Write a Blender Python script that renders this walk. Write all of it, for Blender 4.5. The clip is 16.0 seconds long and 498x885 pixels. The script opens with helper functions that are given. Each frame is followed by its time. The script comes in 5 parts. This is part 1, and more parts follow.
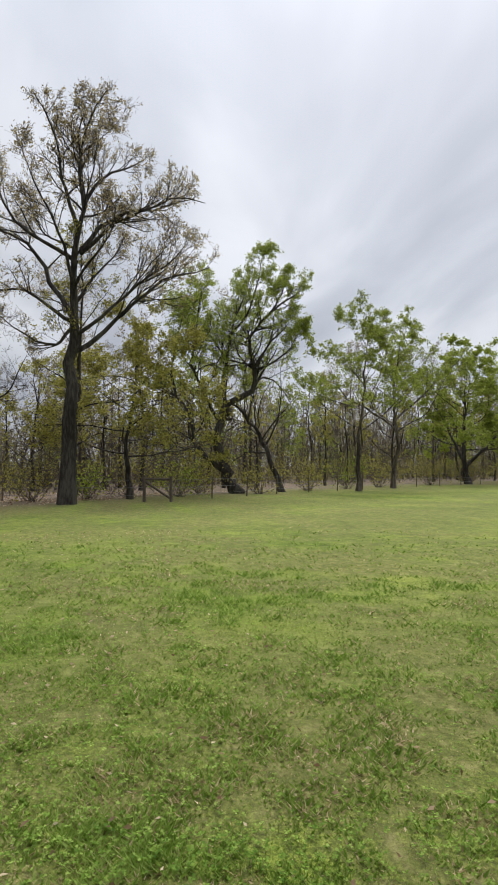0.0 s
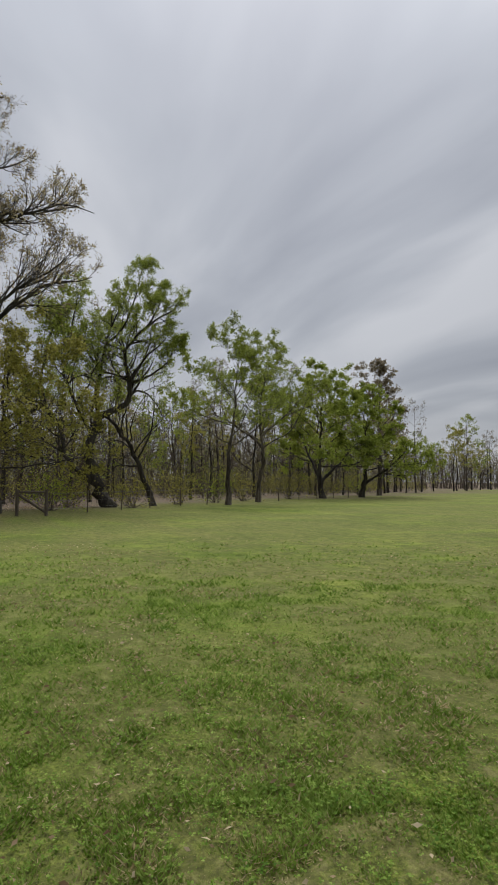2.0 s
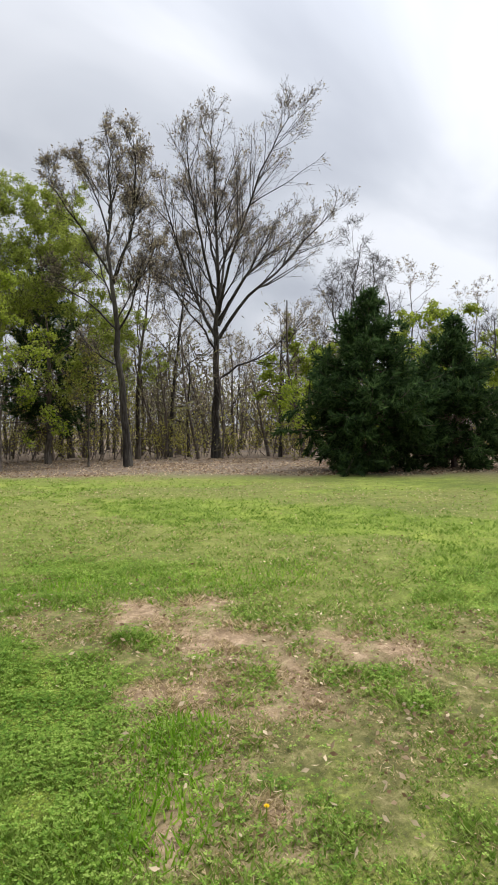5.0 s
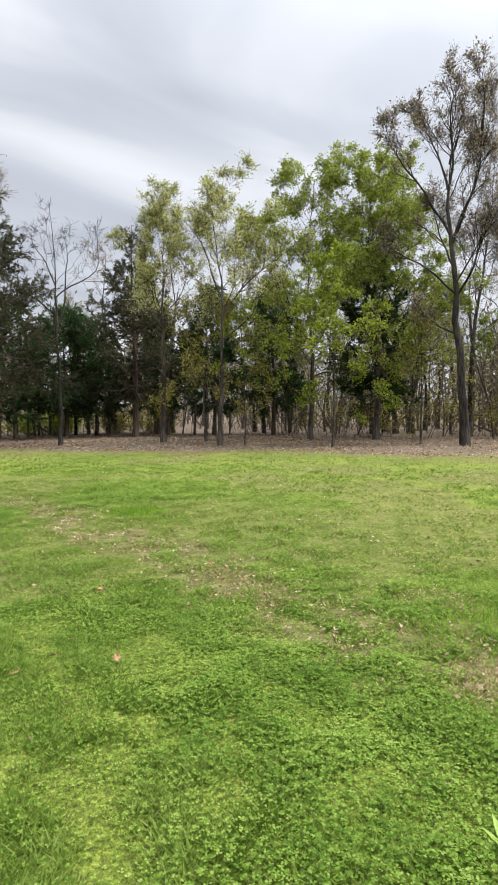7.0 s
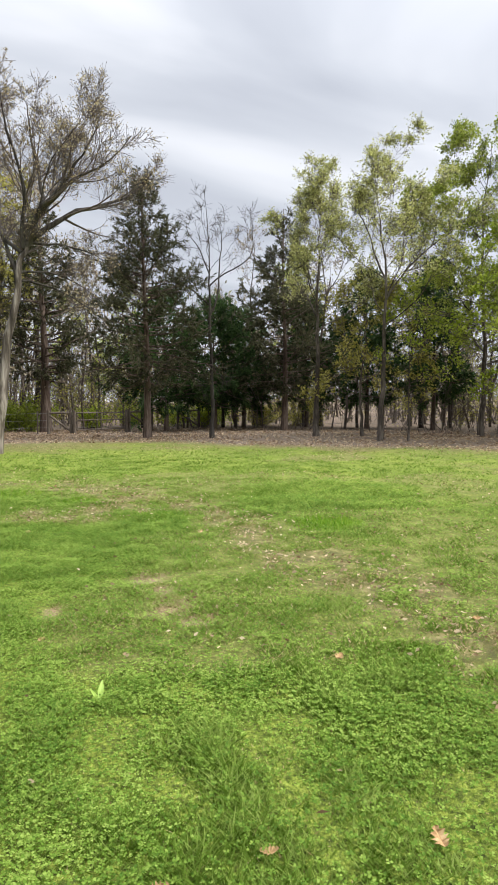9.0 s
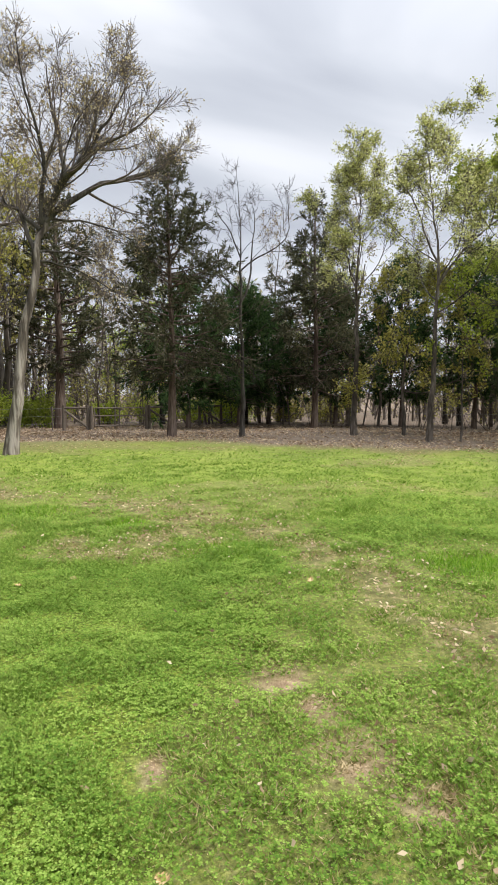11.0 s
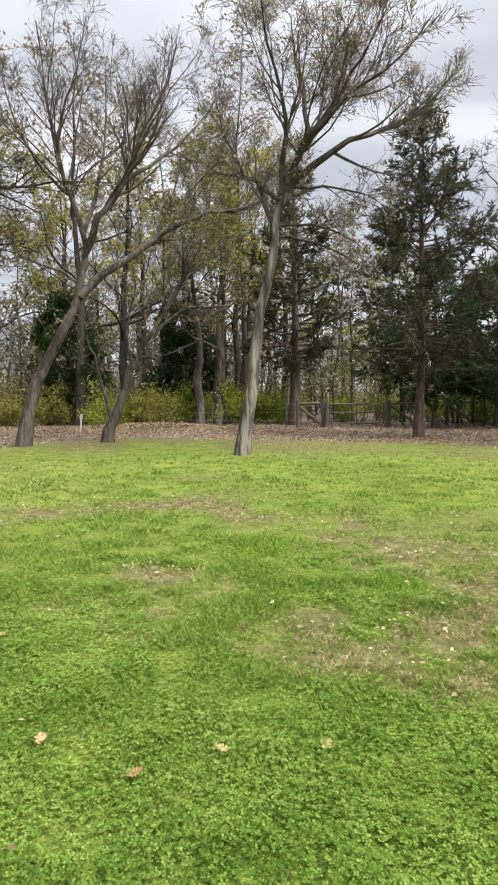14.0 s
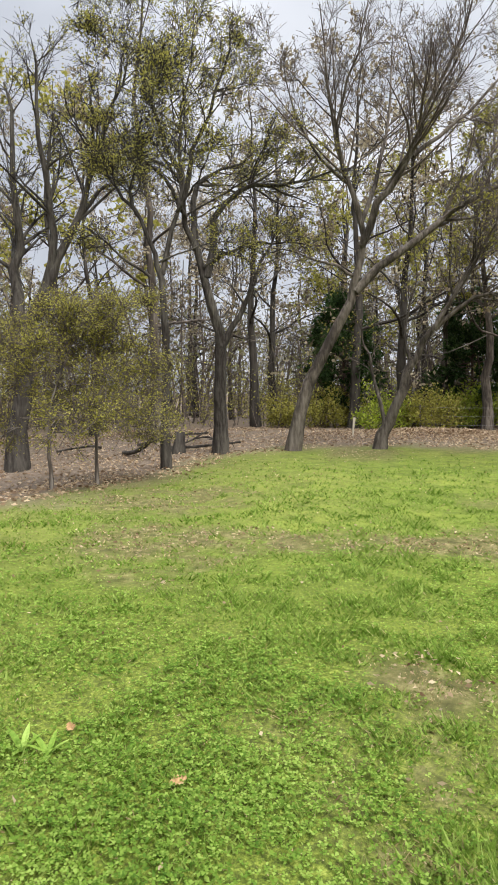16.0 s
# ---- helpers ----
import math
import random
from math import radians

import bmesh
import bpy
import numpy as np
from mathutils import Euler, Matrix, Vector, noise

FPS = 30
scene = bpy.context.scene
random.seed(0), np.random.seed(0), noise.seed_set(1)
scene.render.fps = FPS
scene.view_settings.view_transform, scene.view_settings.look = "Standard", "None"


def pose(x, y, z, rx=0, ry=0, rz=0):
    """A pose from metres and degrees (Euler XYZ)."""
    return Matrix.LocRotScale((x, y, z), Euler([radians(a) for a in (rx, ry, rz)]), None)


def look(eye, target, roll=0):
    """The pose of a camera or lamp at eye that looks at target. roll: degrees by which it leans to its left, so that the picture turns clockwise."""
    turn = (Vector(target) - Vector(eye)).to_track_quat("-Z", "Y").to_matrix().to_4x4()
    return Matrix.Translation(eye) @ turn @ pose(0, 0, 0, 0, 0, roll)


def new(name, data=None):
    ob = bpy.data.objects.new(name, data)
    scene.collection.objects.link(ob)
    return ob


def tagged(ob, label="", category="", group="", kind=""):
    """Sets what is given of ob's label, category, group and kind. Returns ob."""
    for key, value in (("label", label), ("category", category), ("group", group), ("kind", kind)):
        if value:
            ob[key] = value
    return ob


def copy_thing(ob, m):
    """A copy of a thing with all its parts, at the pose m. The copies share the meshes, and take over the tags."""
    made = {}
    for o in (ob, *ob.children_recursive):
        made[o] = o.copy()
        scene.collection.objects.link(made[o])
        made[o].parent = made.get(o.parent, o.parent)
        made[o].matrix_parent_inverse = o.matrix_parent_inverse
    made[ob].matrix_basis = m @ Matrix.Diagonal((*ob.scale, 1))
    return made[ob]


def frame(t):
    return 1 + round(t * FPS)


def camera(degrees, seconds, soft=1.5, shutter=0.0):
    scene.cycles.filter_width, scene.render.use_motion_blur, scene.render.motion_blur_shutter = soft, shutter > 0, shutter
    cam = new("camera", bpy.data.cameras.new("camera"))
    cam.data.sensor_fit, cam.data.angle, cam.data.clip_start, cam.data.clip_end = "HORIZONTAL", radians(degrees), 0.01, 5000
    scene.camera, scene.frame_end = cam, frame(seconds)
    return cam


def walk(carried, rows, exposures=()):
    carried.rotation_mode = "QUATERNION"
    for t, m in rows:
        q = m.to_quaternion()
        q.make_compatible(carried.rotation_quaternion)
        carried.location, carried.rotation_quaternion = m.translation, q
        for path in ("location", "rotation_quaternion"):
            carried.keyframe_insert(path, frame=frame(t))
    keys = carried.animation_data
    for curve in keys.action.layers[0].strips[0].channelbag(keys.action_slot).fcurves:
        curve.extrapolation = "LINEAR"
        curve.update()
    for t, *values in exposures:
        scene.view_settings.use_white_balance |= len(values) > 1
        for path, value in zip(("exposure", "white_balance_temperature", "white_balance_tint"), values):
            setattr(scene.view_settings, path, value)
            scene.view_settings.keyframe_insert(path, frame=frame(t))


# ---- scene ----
cam = camera(44.67, 16.0, soft=1.7, shutter=0.0)
PATH = [
    (0, (0.784, -14.244, 1.597), (5.661, -15.329, 1.796), -0.15),
    (0.5, (0.780, -13.851, 1.596), (5.335, -15.879, 1.968), 0.42),
    (1, (0.732, -13.467, 1.599), (5.184, -15.711, 1.974), 0.53),
    (1.5, (0.770, -13.047, 1.588), (5.216, -15.303, 1.963), 0.40),
    (2, (0.762, -12.673, 1.591), (5.218, -14.919, 1.908), 0.37),
    (2.5, (0.659, -12.255, 1.620), (5.114, -14.504, 1.927), 0.45),
    (3, (0.517, -11.705, 1.597), (5.198, -13.436, 1.898), 0.27),
    (3.2, (0.464, -11.479, 1.599), (5.320, -12.643, 1.863), 0.11),
    (5.3, (0.413, -10.263, 1.593), (4.585, -7.511, 1.450), -0.54),
    (5.5, (0.477, -10.071, 1.602), (4.550, -7.175, 1.455), -0.55),
    (6, (0.593, -9.558, 1.616), (4.049, -5.947, 1.482), -0.68),
    (6.5, (0.691, -9.077, 1.614), (3.586, -5.006, 1.394), -0.66),
    (7, (0.806, -8.611, 1.610), (3.418, -4.358, 1.310), -0.59),
    (7.5, (0.831, -8.094, 1.592), (3.028, -3.614, 1.274), -0.53),
    (8, (0.861, -7.608, 1.599), (2.749, -2.990, 1.267), -0.62),
    (8.5, (0.838, -7.151, 1.606), (2.589, -2.479, 1.275), -0.46),
    (8.7, (0.808, -6.985, 1.576), (2.454, -2.275, 1.241), -0.55),
    (10.8, (0.431, -4.754, 1.594), (2.007, -0.025, 1.201), -0.23),
    (11, (0.403, -4.525, 1.617), (1.974, 0.206, 1.224), -0.14),
    (11.5, (0.269, -4.027, 1.641), (1.438, 0.819, 1.244), -0.01),
    (12, (0.190, -3.557, 1.644), (0.584, 1.412, 1.247), -0.15),
    (12.5, (0.210, -3.073, 1.638), (0.210, 1.910, 1.235), -0.16),
    (13, (0.262, -2.629, 1.598), (0.199, 2.355, 1.199), -0.24),
    (13.5, (0.354, -2.165, 1.575), (0.283, 2.817, 1.163), -0.22),
    (14, (0.378, -1.710, 1.556), (0.115, 3.266, 1.138), -0.24),
    (14.5, (0.382, -1.174, 1.555), (-0.228, 3.770, 1.126), -0.25),
    (15, (0.342, -0.632, 1.545), (-0.517, 4.275, 1.121), -0.20),
    (15.5, (0.154, -0.271, 1.579), (-1.613, 4.389, 1.173), -0.23),
    (16, (0.000, 0.000, 1.597), (-2.402, 4.367, 1.197), -0.41),
]
EXPOSURES = [(0.0, 0.07), (0.25, -0.16), (0.6, -0.5), (3.2, -0.4), (4.2, 0.15), (5.3, 0.54), (8.5, 0.8), (14.5, 0.82), (16.0, 0.72)]
walk(cam, [(t, look(eye, target, roll)) for t, eye, target, roll in PATH], EXPOSURES)

# ---- sky and sun: a bright overcast spring day ----
SUN_ELEVATION, SUN_AZIMUTH = radians(50), radians(118)


def build_world():
    world = bpy.data.worlds.new("overcast_sky")
    scene.world = world
    world.use_nodes = True
    nt = world.node_tree
    nt.nodes.clear()
    N, L = nt.nodes.new, nt.links.new
    out, bg = N("ShaderNodeOutputWorld"), N("ShaderNodeBackground")
    sky = N("ShaderNodeTexSky")
    sky.sky_type, sky.sun_disc = "NISHITA", False
    sky.sun_elevation, sky.sun_rotation = SUN_ELEVATION, SUN_AZIMUTH
    clear = N("ShaderNodeVectorMath")
    clear.operation = "SCALE"
    clear.inputs["Scale"].default_value = 0.09
    L(sky.outputs[0], clear.inputs[0])
    co, sep = N("ShaderNodeTexCoord"), N("ShaderNodeSeparateXYZ")
    L(co.outputs["Generated"], sep.inputs[0])
    lift = N("ShaderNodeMath")
    lift.operation = "MAXIMUM"
    lift.inputs[1].default_value = 0.0
    L(sep.outputs["Z"], lift.inputs[0])
    add = N("ShaderNodeMath")
    add.inputs[1].default_value = 0.22
    L(lift.outputs[0], add.inputs[0])
    plane = []
    for axis in "XY":
        div = N("ShaderNodeMath")
        div.operation = "DIVIDE"
        L(sep.outputs[axis], div.inputs[0])
        L(add.outputs[0], div.inputs[1])
        plane.append(div)
    flat = N("ShaderNodeCombineXYZ")
    L(plane[0].outputs[0], flat.inputs[0])
    L(plane[1].outputs[0], flat.inputs[1])
    mapping = N("ShaderNodeMapping")
    mapping.inputs["Rotation"].default_value = (0, 0, radians(35))
    mapping.inputs["Scale"].default_value = (0.55, 1.15, 1)
    mapping.inputs["Location"].default_value = CLOUD_SHIFT
    L(flat.outputs[0], mapping.inputs[0])
    broad = N("ShaderNodeTexNoise")
    broad.inputs["Scale"].default_value, broad.inputs["Detail"].default_value = 1.7, 5.0
    broad.inputs["Roughness"].default_value, broad.inputs["Distortion"].default_value = 0.42, 0.5
    L(mapping.outputs[0], broad.inputs["Vector"])
    cloud = N("ShaderNodeValToRGB")
    cr = cloud.color_ramp
    cr.elements[0].position, cr.elements[0].color = 0.36, (0.37, 0.39, 0.44, 1)
    cr.elements[1].position, cr.elements[1].color = 0.64, (0.63, 0.645, 0.685, 1)
    mid = cr.elements.new(0.5)
    mid.color = (0.465, 0.487, 0.535, 1)
    L(broad.outputs[0], cloud.inputs[0])
    mix = N("ShaderNodeMix")
    mix.data_type = "RGBA"
    mix.inputs[0].default_value = 0.93
    L(clear.outputs[0], mix.inputs[6])
    L(cloud.outputs[0], mix.inputs[7])
    high = N("ShaderNodeMath")
    high.operation = "POWER"
    high.inputs[1].default_value = 6.0
    L(lift.outputs[0], high.inputs[0])
    dome = N("ShaderNodeMath")
    dome.operation = "MULTIPLY_ADD"
    dome.inputs[1].default_value, dome.inputs[2].default_value = 5.6, 0.88
    L(high.outputs[0], dome.inputs[0])
    toward = N("ShaderNodeVectorMath")
    toward.operation = "DOT_PRODUCT"
    toward.inputs[1].default_value = (math.cos(SUN_ELEVATION) * math.sin(SUN_AZIMUTH), math.cos(SUN_ELEVATION) * math.cos(SUN_AZIMUTH), math.sin(SUN_ELEVATION))
    L(co.outputs["Generated"], toward.inputs[0])
    ahead = N("ShaderNodeMath")
    ahead.operation = "MAXIMUM"
    ahead.inputs[1].default_value = 0.0
    L(toward.outputs["Value"], ahead.inputs[0])
    glow = N("ShaderNodeMath")
    glow.operation = "POWER"
    glow.inputs[1].default_value = 3.2
    L(ahead.outputs[0], glow.inputs[0])
    lit = N("ShaderNodeMath")
    lit.operation = "MULTIPLY_ADD"
    lit.inputs[1].default_value = 0.75
    L(glow.outputs[0], lit.inputs[0])
    L(dome.outputs[0], lit.inputs[2])
    domed = N("ShaderNodeVectorMath")
    domed.operation = "SCALE"
    L(mix.outputs[2], domed.inputs[0])
    L(lit.outputs[0], domed.inputs["Scale"])
    L(domed.outputs[0], bg.inputs[0])
    bg.inputs[1].default_value = SKY_STRENGTH
    L(bg.outputs[0], out.inputs[0])


CLOUD_SHIFT, SKY_STRENGTH = (0.3, 0.7, 0), 1.0
build_world()
sun = new("sun", bpy.data.lights.new("sun", "SUN"))
sun.data.energy, sun.data.angle, sun.data.color = 2.95, radians(25), (1.0, 0.97, 0.92)
sun.matrix_world = look((math.cos(SUN_ELEVATION) * math.sin(SUN_AZIMUTH), math.cos(SUN_ELEVATION) * math.cos(SUN_AZIMUTH), math.sin(SUN_ELEVATION)), (0, 0, 0))
sun.location = (0, 0, 60)


# ---- materials ----
def surface(name, colours, scale, fine=None, rough=0.85, bump=0.3, bump_scale=None, stretch=(1, 1, 1), island=0.0, through_light=0.0, thing_random=0.0, specular=0.3, tight=1.0):
    """Two-scale procedural surface: colours run over a broad noise, a fine noise adds grain and relief."""
    m = bpy.data.materials.new(name)
    m.use_nodes = True
    nt = m.node_tree
    N, L = nt.nodes.new, nt.links.new
    bsdf, out = nt.nodes["Principled BSDF"], nt.nodes["Material Output"]
    bsdf.inputs["Roughness"].default_value = rough
    bsdf.inputs["Specular IOR Level"].default_value = specular
    co, mp = N("ShaderNodeTexCoord"), N("ShaderNodeMapping")
    mp.inputs["Scale"].default_value = stretch
    L(co.outputs["Object"], mp.inputs[0])
    broad, grain = N("ShaderNodeTexNoise"), N("ShaderNodeTexNoise")
    broad.inputs["Scale"].default_value, broad.inputs["Detail"].default_value = scale, 4
    grain.inputs["Scale"].default_value, grain.inputs["Detail"].default_value = fine or scale * 9, 5
    L(mp.outputs[0], broad.inputs["Vector"])
    L(mp.outputs[0], grain.inputs["Vector"])
    mixer = N("ShaderNodeMath")
    mixer.operation = "MULTIPLY_ADD"
    mixer.inputs[1].default_value, mixer.inputs[2].default_value = 0.45, 0.0
    L(grain.outputs[0], mixer.inputs[0])
    total = N("ShaderNodeMath")
    total.operation = "MULTIPLY_ADD"
    total.inputs[1].default_value = 0.55
    L(broad.outputs[0], total.inputs[0])
    L(mixer.outputs[0], total.inputs[2])
    value = total
    for strength, kind, socket in ((island, "ShaderNodeNewGeometry", "Random Per Island"), (thing_random, "ShaderNodeObjectInfo", "Random")):
        if strength:
            src, sub, plus = N(kind), N("ShaderNodeMath"), N("ShaderNodeMath")
            sub.operation, sub.inputs[1].default_value = "SUBTRACT", 0.5
            plus.operation, plus.inputs[1].default_value = "MULTIPLY_ADD", strength
            L(src.outputs[socket], sub.inputs[0])
            L(sub.outputs[0], plus.inputs[0])
            L(value.outputs[0], plus.inputs[2])
            value = plus
    ramp = N("ShaderNodeValToRGB")
    cr = ramp.color_ramp
    spots = [0.5 - 0.22 * tight + 0.44 * tight * i / (len(colours) - 1) for i in range(len(colours))]
    cr.elements[0].position, cr.elements[0].color = spots[0], (*colours[0], 1)
    cr.elements[1].position, cr.elements[1].color = spots[-1], (*colours[-1], 1)
    for s, c in list(zip(spots, colours))[1:-1]:
        cr.elements.new(s).color = (*c, 1)
    L(value.outputs[0], ramp.inputs[0])
    L(ramp.outputs[0], bsdf.inputs["Base Color"])
    if bump:
        bp = N("ShaderNodeBump")
        bp.inputs["Strength"].default_value, bp.inputs["Distance"].default_value = bump, bump_scale or 0.02
        L(grain.outputs[0], bp.inputs["Height"])
        L(bp.outputs[0], bsdf.inputs["Normal"])
    if through_light:
        tr, mx = N("ShaderNodeBsdfTranslucent"), N("ShaderNodeMixShader")
        mx.inputs[0].default_value = through_light
        L(ramp.outputs[0], tr.inputs[0])
        L(bsdf.outputs[0], mx.inputs[1])
        L(tr.outputs[0], mx.inputs[2])
        L(mx.outputs[0], out.inputs[0])
    return m


def leaf_mat(name, *colours, scale=0.5, island=0.5, tight=1.0):
    return surface(name, colours, scale, 6 * max(1.0, scale / 0.8), rough=0.7, bump=0, island=island, through_light=0.5, specular=0.08, tight=tight)


BARK_GREY = surface("bark_grey", [(0.035, 0.028, 0.022), (0.082, 0.067, 0.053), (0.155, 0.131, 0.108)], 2.2, 14, 0.95, 1.0, 0.07, (1, 1, 0.2), tight=0.45)
BARK_DARK = surface("bark_dark", [(0.021, 0.016, 0.013), (0.045, 0.039, 0.032), (0.081, 0.071, 0.059)], 2.2, 14, 0.95, 1.0, 0.07, (1, 1, 0.2), tight=0.45)
BARK_PALE = surface("bark_pale", [(0.045, 0.036, 0.028), (0.11, 0.09, 0.072), (0.28, 0.245, 0.21)], 2.6, 11, 0.95, 1.0, 0.07, (1, 1, 0.13), tight=0.45)
BARK_CEDAR = surface("bark_cedar", [(0.046, 0.031, 0.023), (0.098, 0.068, 0.052), (0.169, 0.130, 0.104)], 3, 20, 0.95, 0.9, 0.02, (1, 1, 0.12), tight=0.45)
TWIG = surface("twig_bark", [(0.048, 0.037, 0.030), (0.100, 0.080, 0.065), (0.158, 0.128, 0.106)], 3, 20, 0.9, 0)
TWIG_DARK = surface("twig_bark_dark", [(0.026, 0.021, 0.018), (0.052, 0.044, 0.038), (0.089, 0.073, 0.062)], 3, 20, 0.9, 0)
LEAF_GREEN = leaf_mat("leaf_fresh_green", (0.17, 0.215, 0.03), (0.28, 0.335, 0.055), (0.41, 0.455, 0.10))
LEAF_LIME = leaf_mat("leaf_lime", (0.17, 0.23, 0.02), (0.28, 0.35, 0.035), (0.42, 0.48, 0.08))
LEAF_OLIVE = leaf_mat("leaf_olive", (0.19, 0.18, 0.035), (0.31, 0.29, 0.06), (0.44, 0.41, 0.11))
LEAF_PALE = leaf_mat("leaf_pale_bud", (0.25, 0.21, 0.09), (0.38, 0.34, 0.16), (0.54, 0.49, 0.27))
LEAF_TAN = leaf_mat("leaf_tan_bud", (0.22, 0.165, 0.075), (0.36, 0.29, 0.14), (0.52, 0.45, 0.26))
LEAF_SPRING = leaf_mat("leaf_yellow_green_bud", (0.26, 0.27, 0.07), (0.42, 0.43, 0.14), (0.60, 0.60, 0.26))
LEAF_BUD = leaf_mat("leaf_brown_bud", (0.17, 0.13, 0.085), (0.28, 0.23, 0.15), (0.42, 0.37, 0.25))
NEEDLE = leaf_mat("cedar_needle", (0.02, 0.04, 0.014), (0.042, 0.078, 0.025), (0.085, 0.135, 0.043))
NEEDLE_DRY = leaf_mat("cedar_needle_brownish", (0.034, 0.038, 0.02), (0.068, 0.07, 0.036), (0.125, 0.118, 0.066))
GRASS = leaf_mat("grass_blade", (0.10, 0.175, 0.018), (0.175, 0.262, 0.04), (0.30, 0.385, 0.095), scale=1.3, island=0.36, tight=0.75)
CLOVER = leaf_mat("clover_leaf", (0.085, 0.17, 0.024), (0.185, 0.295, 0.042), (0.33, 0.44, 0.10), scale=1.6, island=0.34, tight=0.9)
DRY_GRASS = leaf_mat("dry_grass_blade", (0.15, 0.125, 0.045), (0.34, 0.265, 0.125), (0.58, 0.46, 0.28), scale=2.6)
DEAD_LEAF = leaf_mat("dead_leaf", (0.17, 0.105, 0.06), (0.42, 0.305, 0.195), (0.66, 0.53, 0.37))
WEATHERED = surface("weathered_timber", [(0.06, 0.048, 0.036), (0.115, 0.093, 0.072), (0.20, 0.168, 0.135)], 3, 26, 0.9, 0.6, 0.01, (1, 1, 0.2))
WIRE = surface("galvanised_wire", [(0.16, 0.16, 0.16), (0.26, 0.26, 0.26)], 8, 40, 0.55, 0)
STAKE_PAINT = surface("stake_pale_wood", [(0.55, 0.48, 0.36), (0.72, 0.66, 0.55)], 6, 40, 0.8, 0.3, 0.004)


def ground_material():
    """Lawn, bare earth and leaf litter on one sheet; the zones come from the mesh."""
    m = bpy.data.materials.new("lawn_and_litter")
    m.use_nodes = True
    nt = m.node_tree
    N, L = nt.nodes.new, nt.links.new
    bsdf = nt.nodes["Principled BSDF"]
    bsdf.inputs["Roughness"].default_value, bsdf.inputs["Specular IOR Level"].default_value = 0.95, 0.1
    co = N("ShaderNodeTexCoord")

    def noise_ramp(scale, detail, stops, rough=0.6):
        n, r = N("ShaderNodeTexNoise"), N("ShaderNodeValToRGB")
        n.inputs["Scale"].default_value, n.inputs["Detail"].default_value, n.inputs["Roughness"].default_value = scale, detail, rough
        L(co.outputs["Object"], n.inputs["Vector"])
        L(n.outputs[0], r.inputs[0])
        cr = r.color_ramp
        cr.elements[0].position, cr.elements[0].color = stops[0][0], (*stops[0][1], 1)
        cr.elements[1].position, cr.elements[1].color = stops[-1][0], (*stops[-1][1], 1)
        for p, c in stops[1:-1]:
            cr.elements.new(p).color = (*c, 1)
        return n, r

    def mix(factor, a, b, blend="MIX"):
        x = N("ShaderNodeMix")
        x.data_type, x.blend_type = "RGBA", blend
        if isinstance(factor, float):
            x.inputs[0].default_value = factor
        else:
            L(factor, x.inputs[0])
        L(a, x.inputs[6])
        L(b, x.inputs[7])
        return x.outputs[2]

    def attribute(name):
        a = N("ShaderNodeAttribute")
        a.attribute_name = name
        return a.outputs["Fac"]

    _, broad = noise_ramp(0.35, 5, [(0.3, (0.098, 0.143, 0.02)), (0.5, (0.155, 0.203, 0.034)), (0.7, (0.215, 0.245, 0.05))])
    fine_n, fine = noise_ramp(26, 6, [(0.3, (0.5, 0.5, 0.45)), (0.5, (1, 1, 1)), (0.72, (1.55, 1.5, 1.4))], 0.75)
    _, dull = noise_ramp(7, 6, [(0.34, (0.07, 0.07, 0.026)), (0.5, (0.13, 0.122, 0.044)), (0.66, (0.29, 0.245, 0.115))], 0.75)
    _, soil = noise_ramp(9, 8, [(0.32, (0.13, 0.085, 0.05)), (0.5, (0.255, 0.178, 0.11)), (0.68, (0.46, 0.345, 0.225))], 0.75)
    _, litter = noise_ramp(5, 8, [(0.3, (0.075, 0.056, 0.04)), (0.5, (0.16, 0.122, 0.088)), (0.72, (0.33, 0.26, 0.20))], 0.8)
    _, clumps = noise_ramp(2.2, 6, [(0.34, (0.55, 0.58, 0.52)), (0.5, (1, 1, 1)), (0.66, (1.4, 1.34, 1.3))], 0.75)
    col = mix(1.0, broad.outputs[0], clumps.outputs[0], "MULTIPLY")
    col = mix(1.0, col, fine.outputs[0], "MULTIPLY")
    # thatch under the modelled grass; its dark stops paint in shade between blades
    _, thatch_shade = noise_ramp(34, 6, [(0.36, (0.04, 0.05, 0.013)), (0.48, (0.11, 0.145, 0.023)), (0.56, (0.195, 0.245, 0.036)), (0.66, (0.36, 0.40, 0.09))], 0.8)
    col = mix(attribute("cover"), col, thatch_shade.outputs[0])
    col = mix(attribute("dull"), col, dull.outputs[0])
    col = mix(attribute("bare"), col, soil.outputs[0])
    col = mix(attribute("litter"), col, litter.outputs[0])
    L(col, bsdf.inputs["Base Color"])
    bp = N("ShaderNodeBump")
    bp.inputs["Strength"].default_value, bp.inputs["Distance"].default_value = 0.8, 0.03
    L(fine_n.outputs[0], bp.inputs["Height"])
    L(bp.outputs[0], bsdf.inputs["Normal"])
    return m


GROUND = ground_material()


# ---- tools ----
def part(name, data, material, parent=None, label=""):
    """Links mesh data as one object under a thing or part."""
    if isinstance(data, bmesh.types.BMesh):
        me = bpy.data.meshes.new(name)
        data.to_mesh(me)
        data.free()
    else:
        me = data
    if material and not me.materials:
        me.materials.append(material)
    ob = new(name, me)
    ob.parent = parent
    return tagged(ob, label)


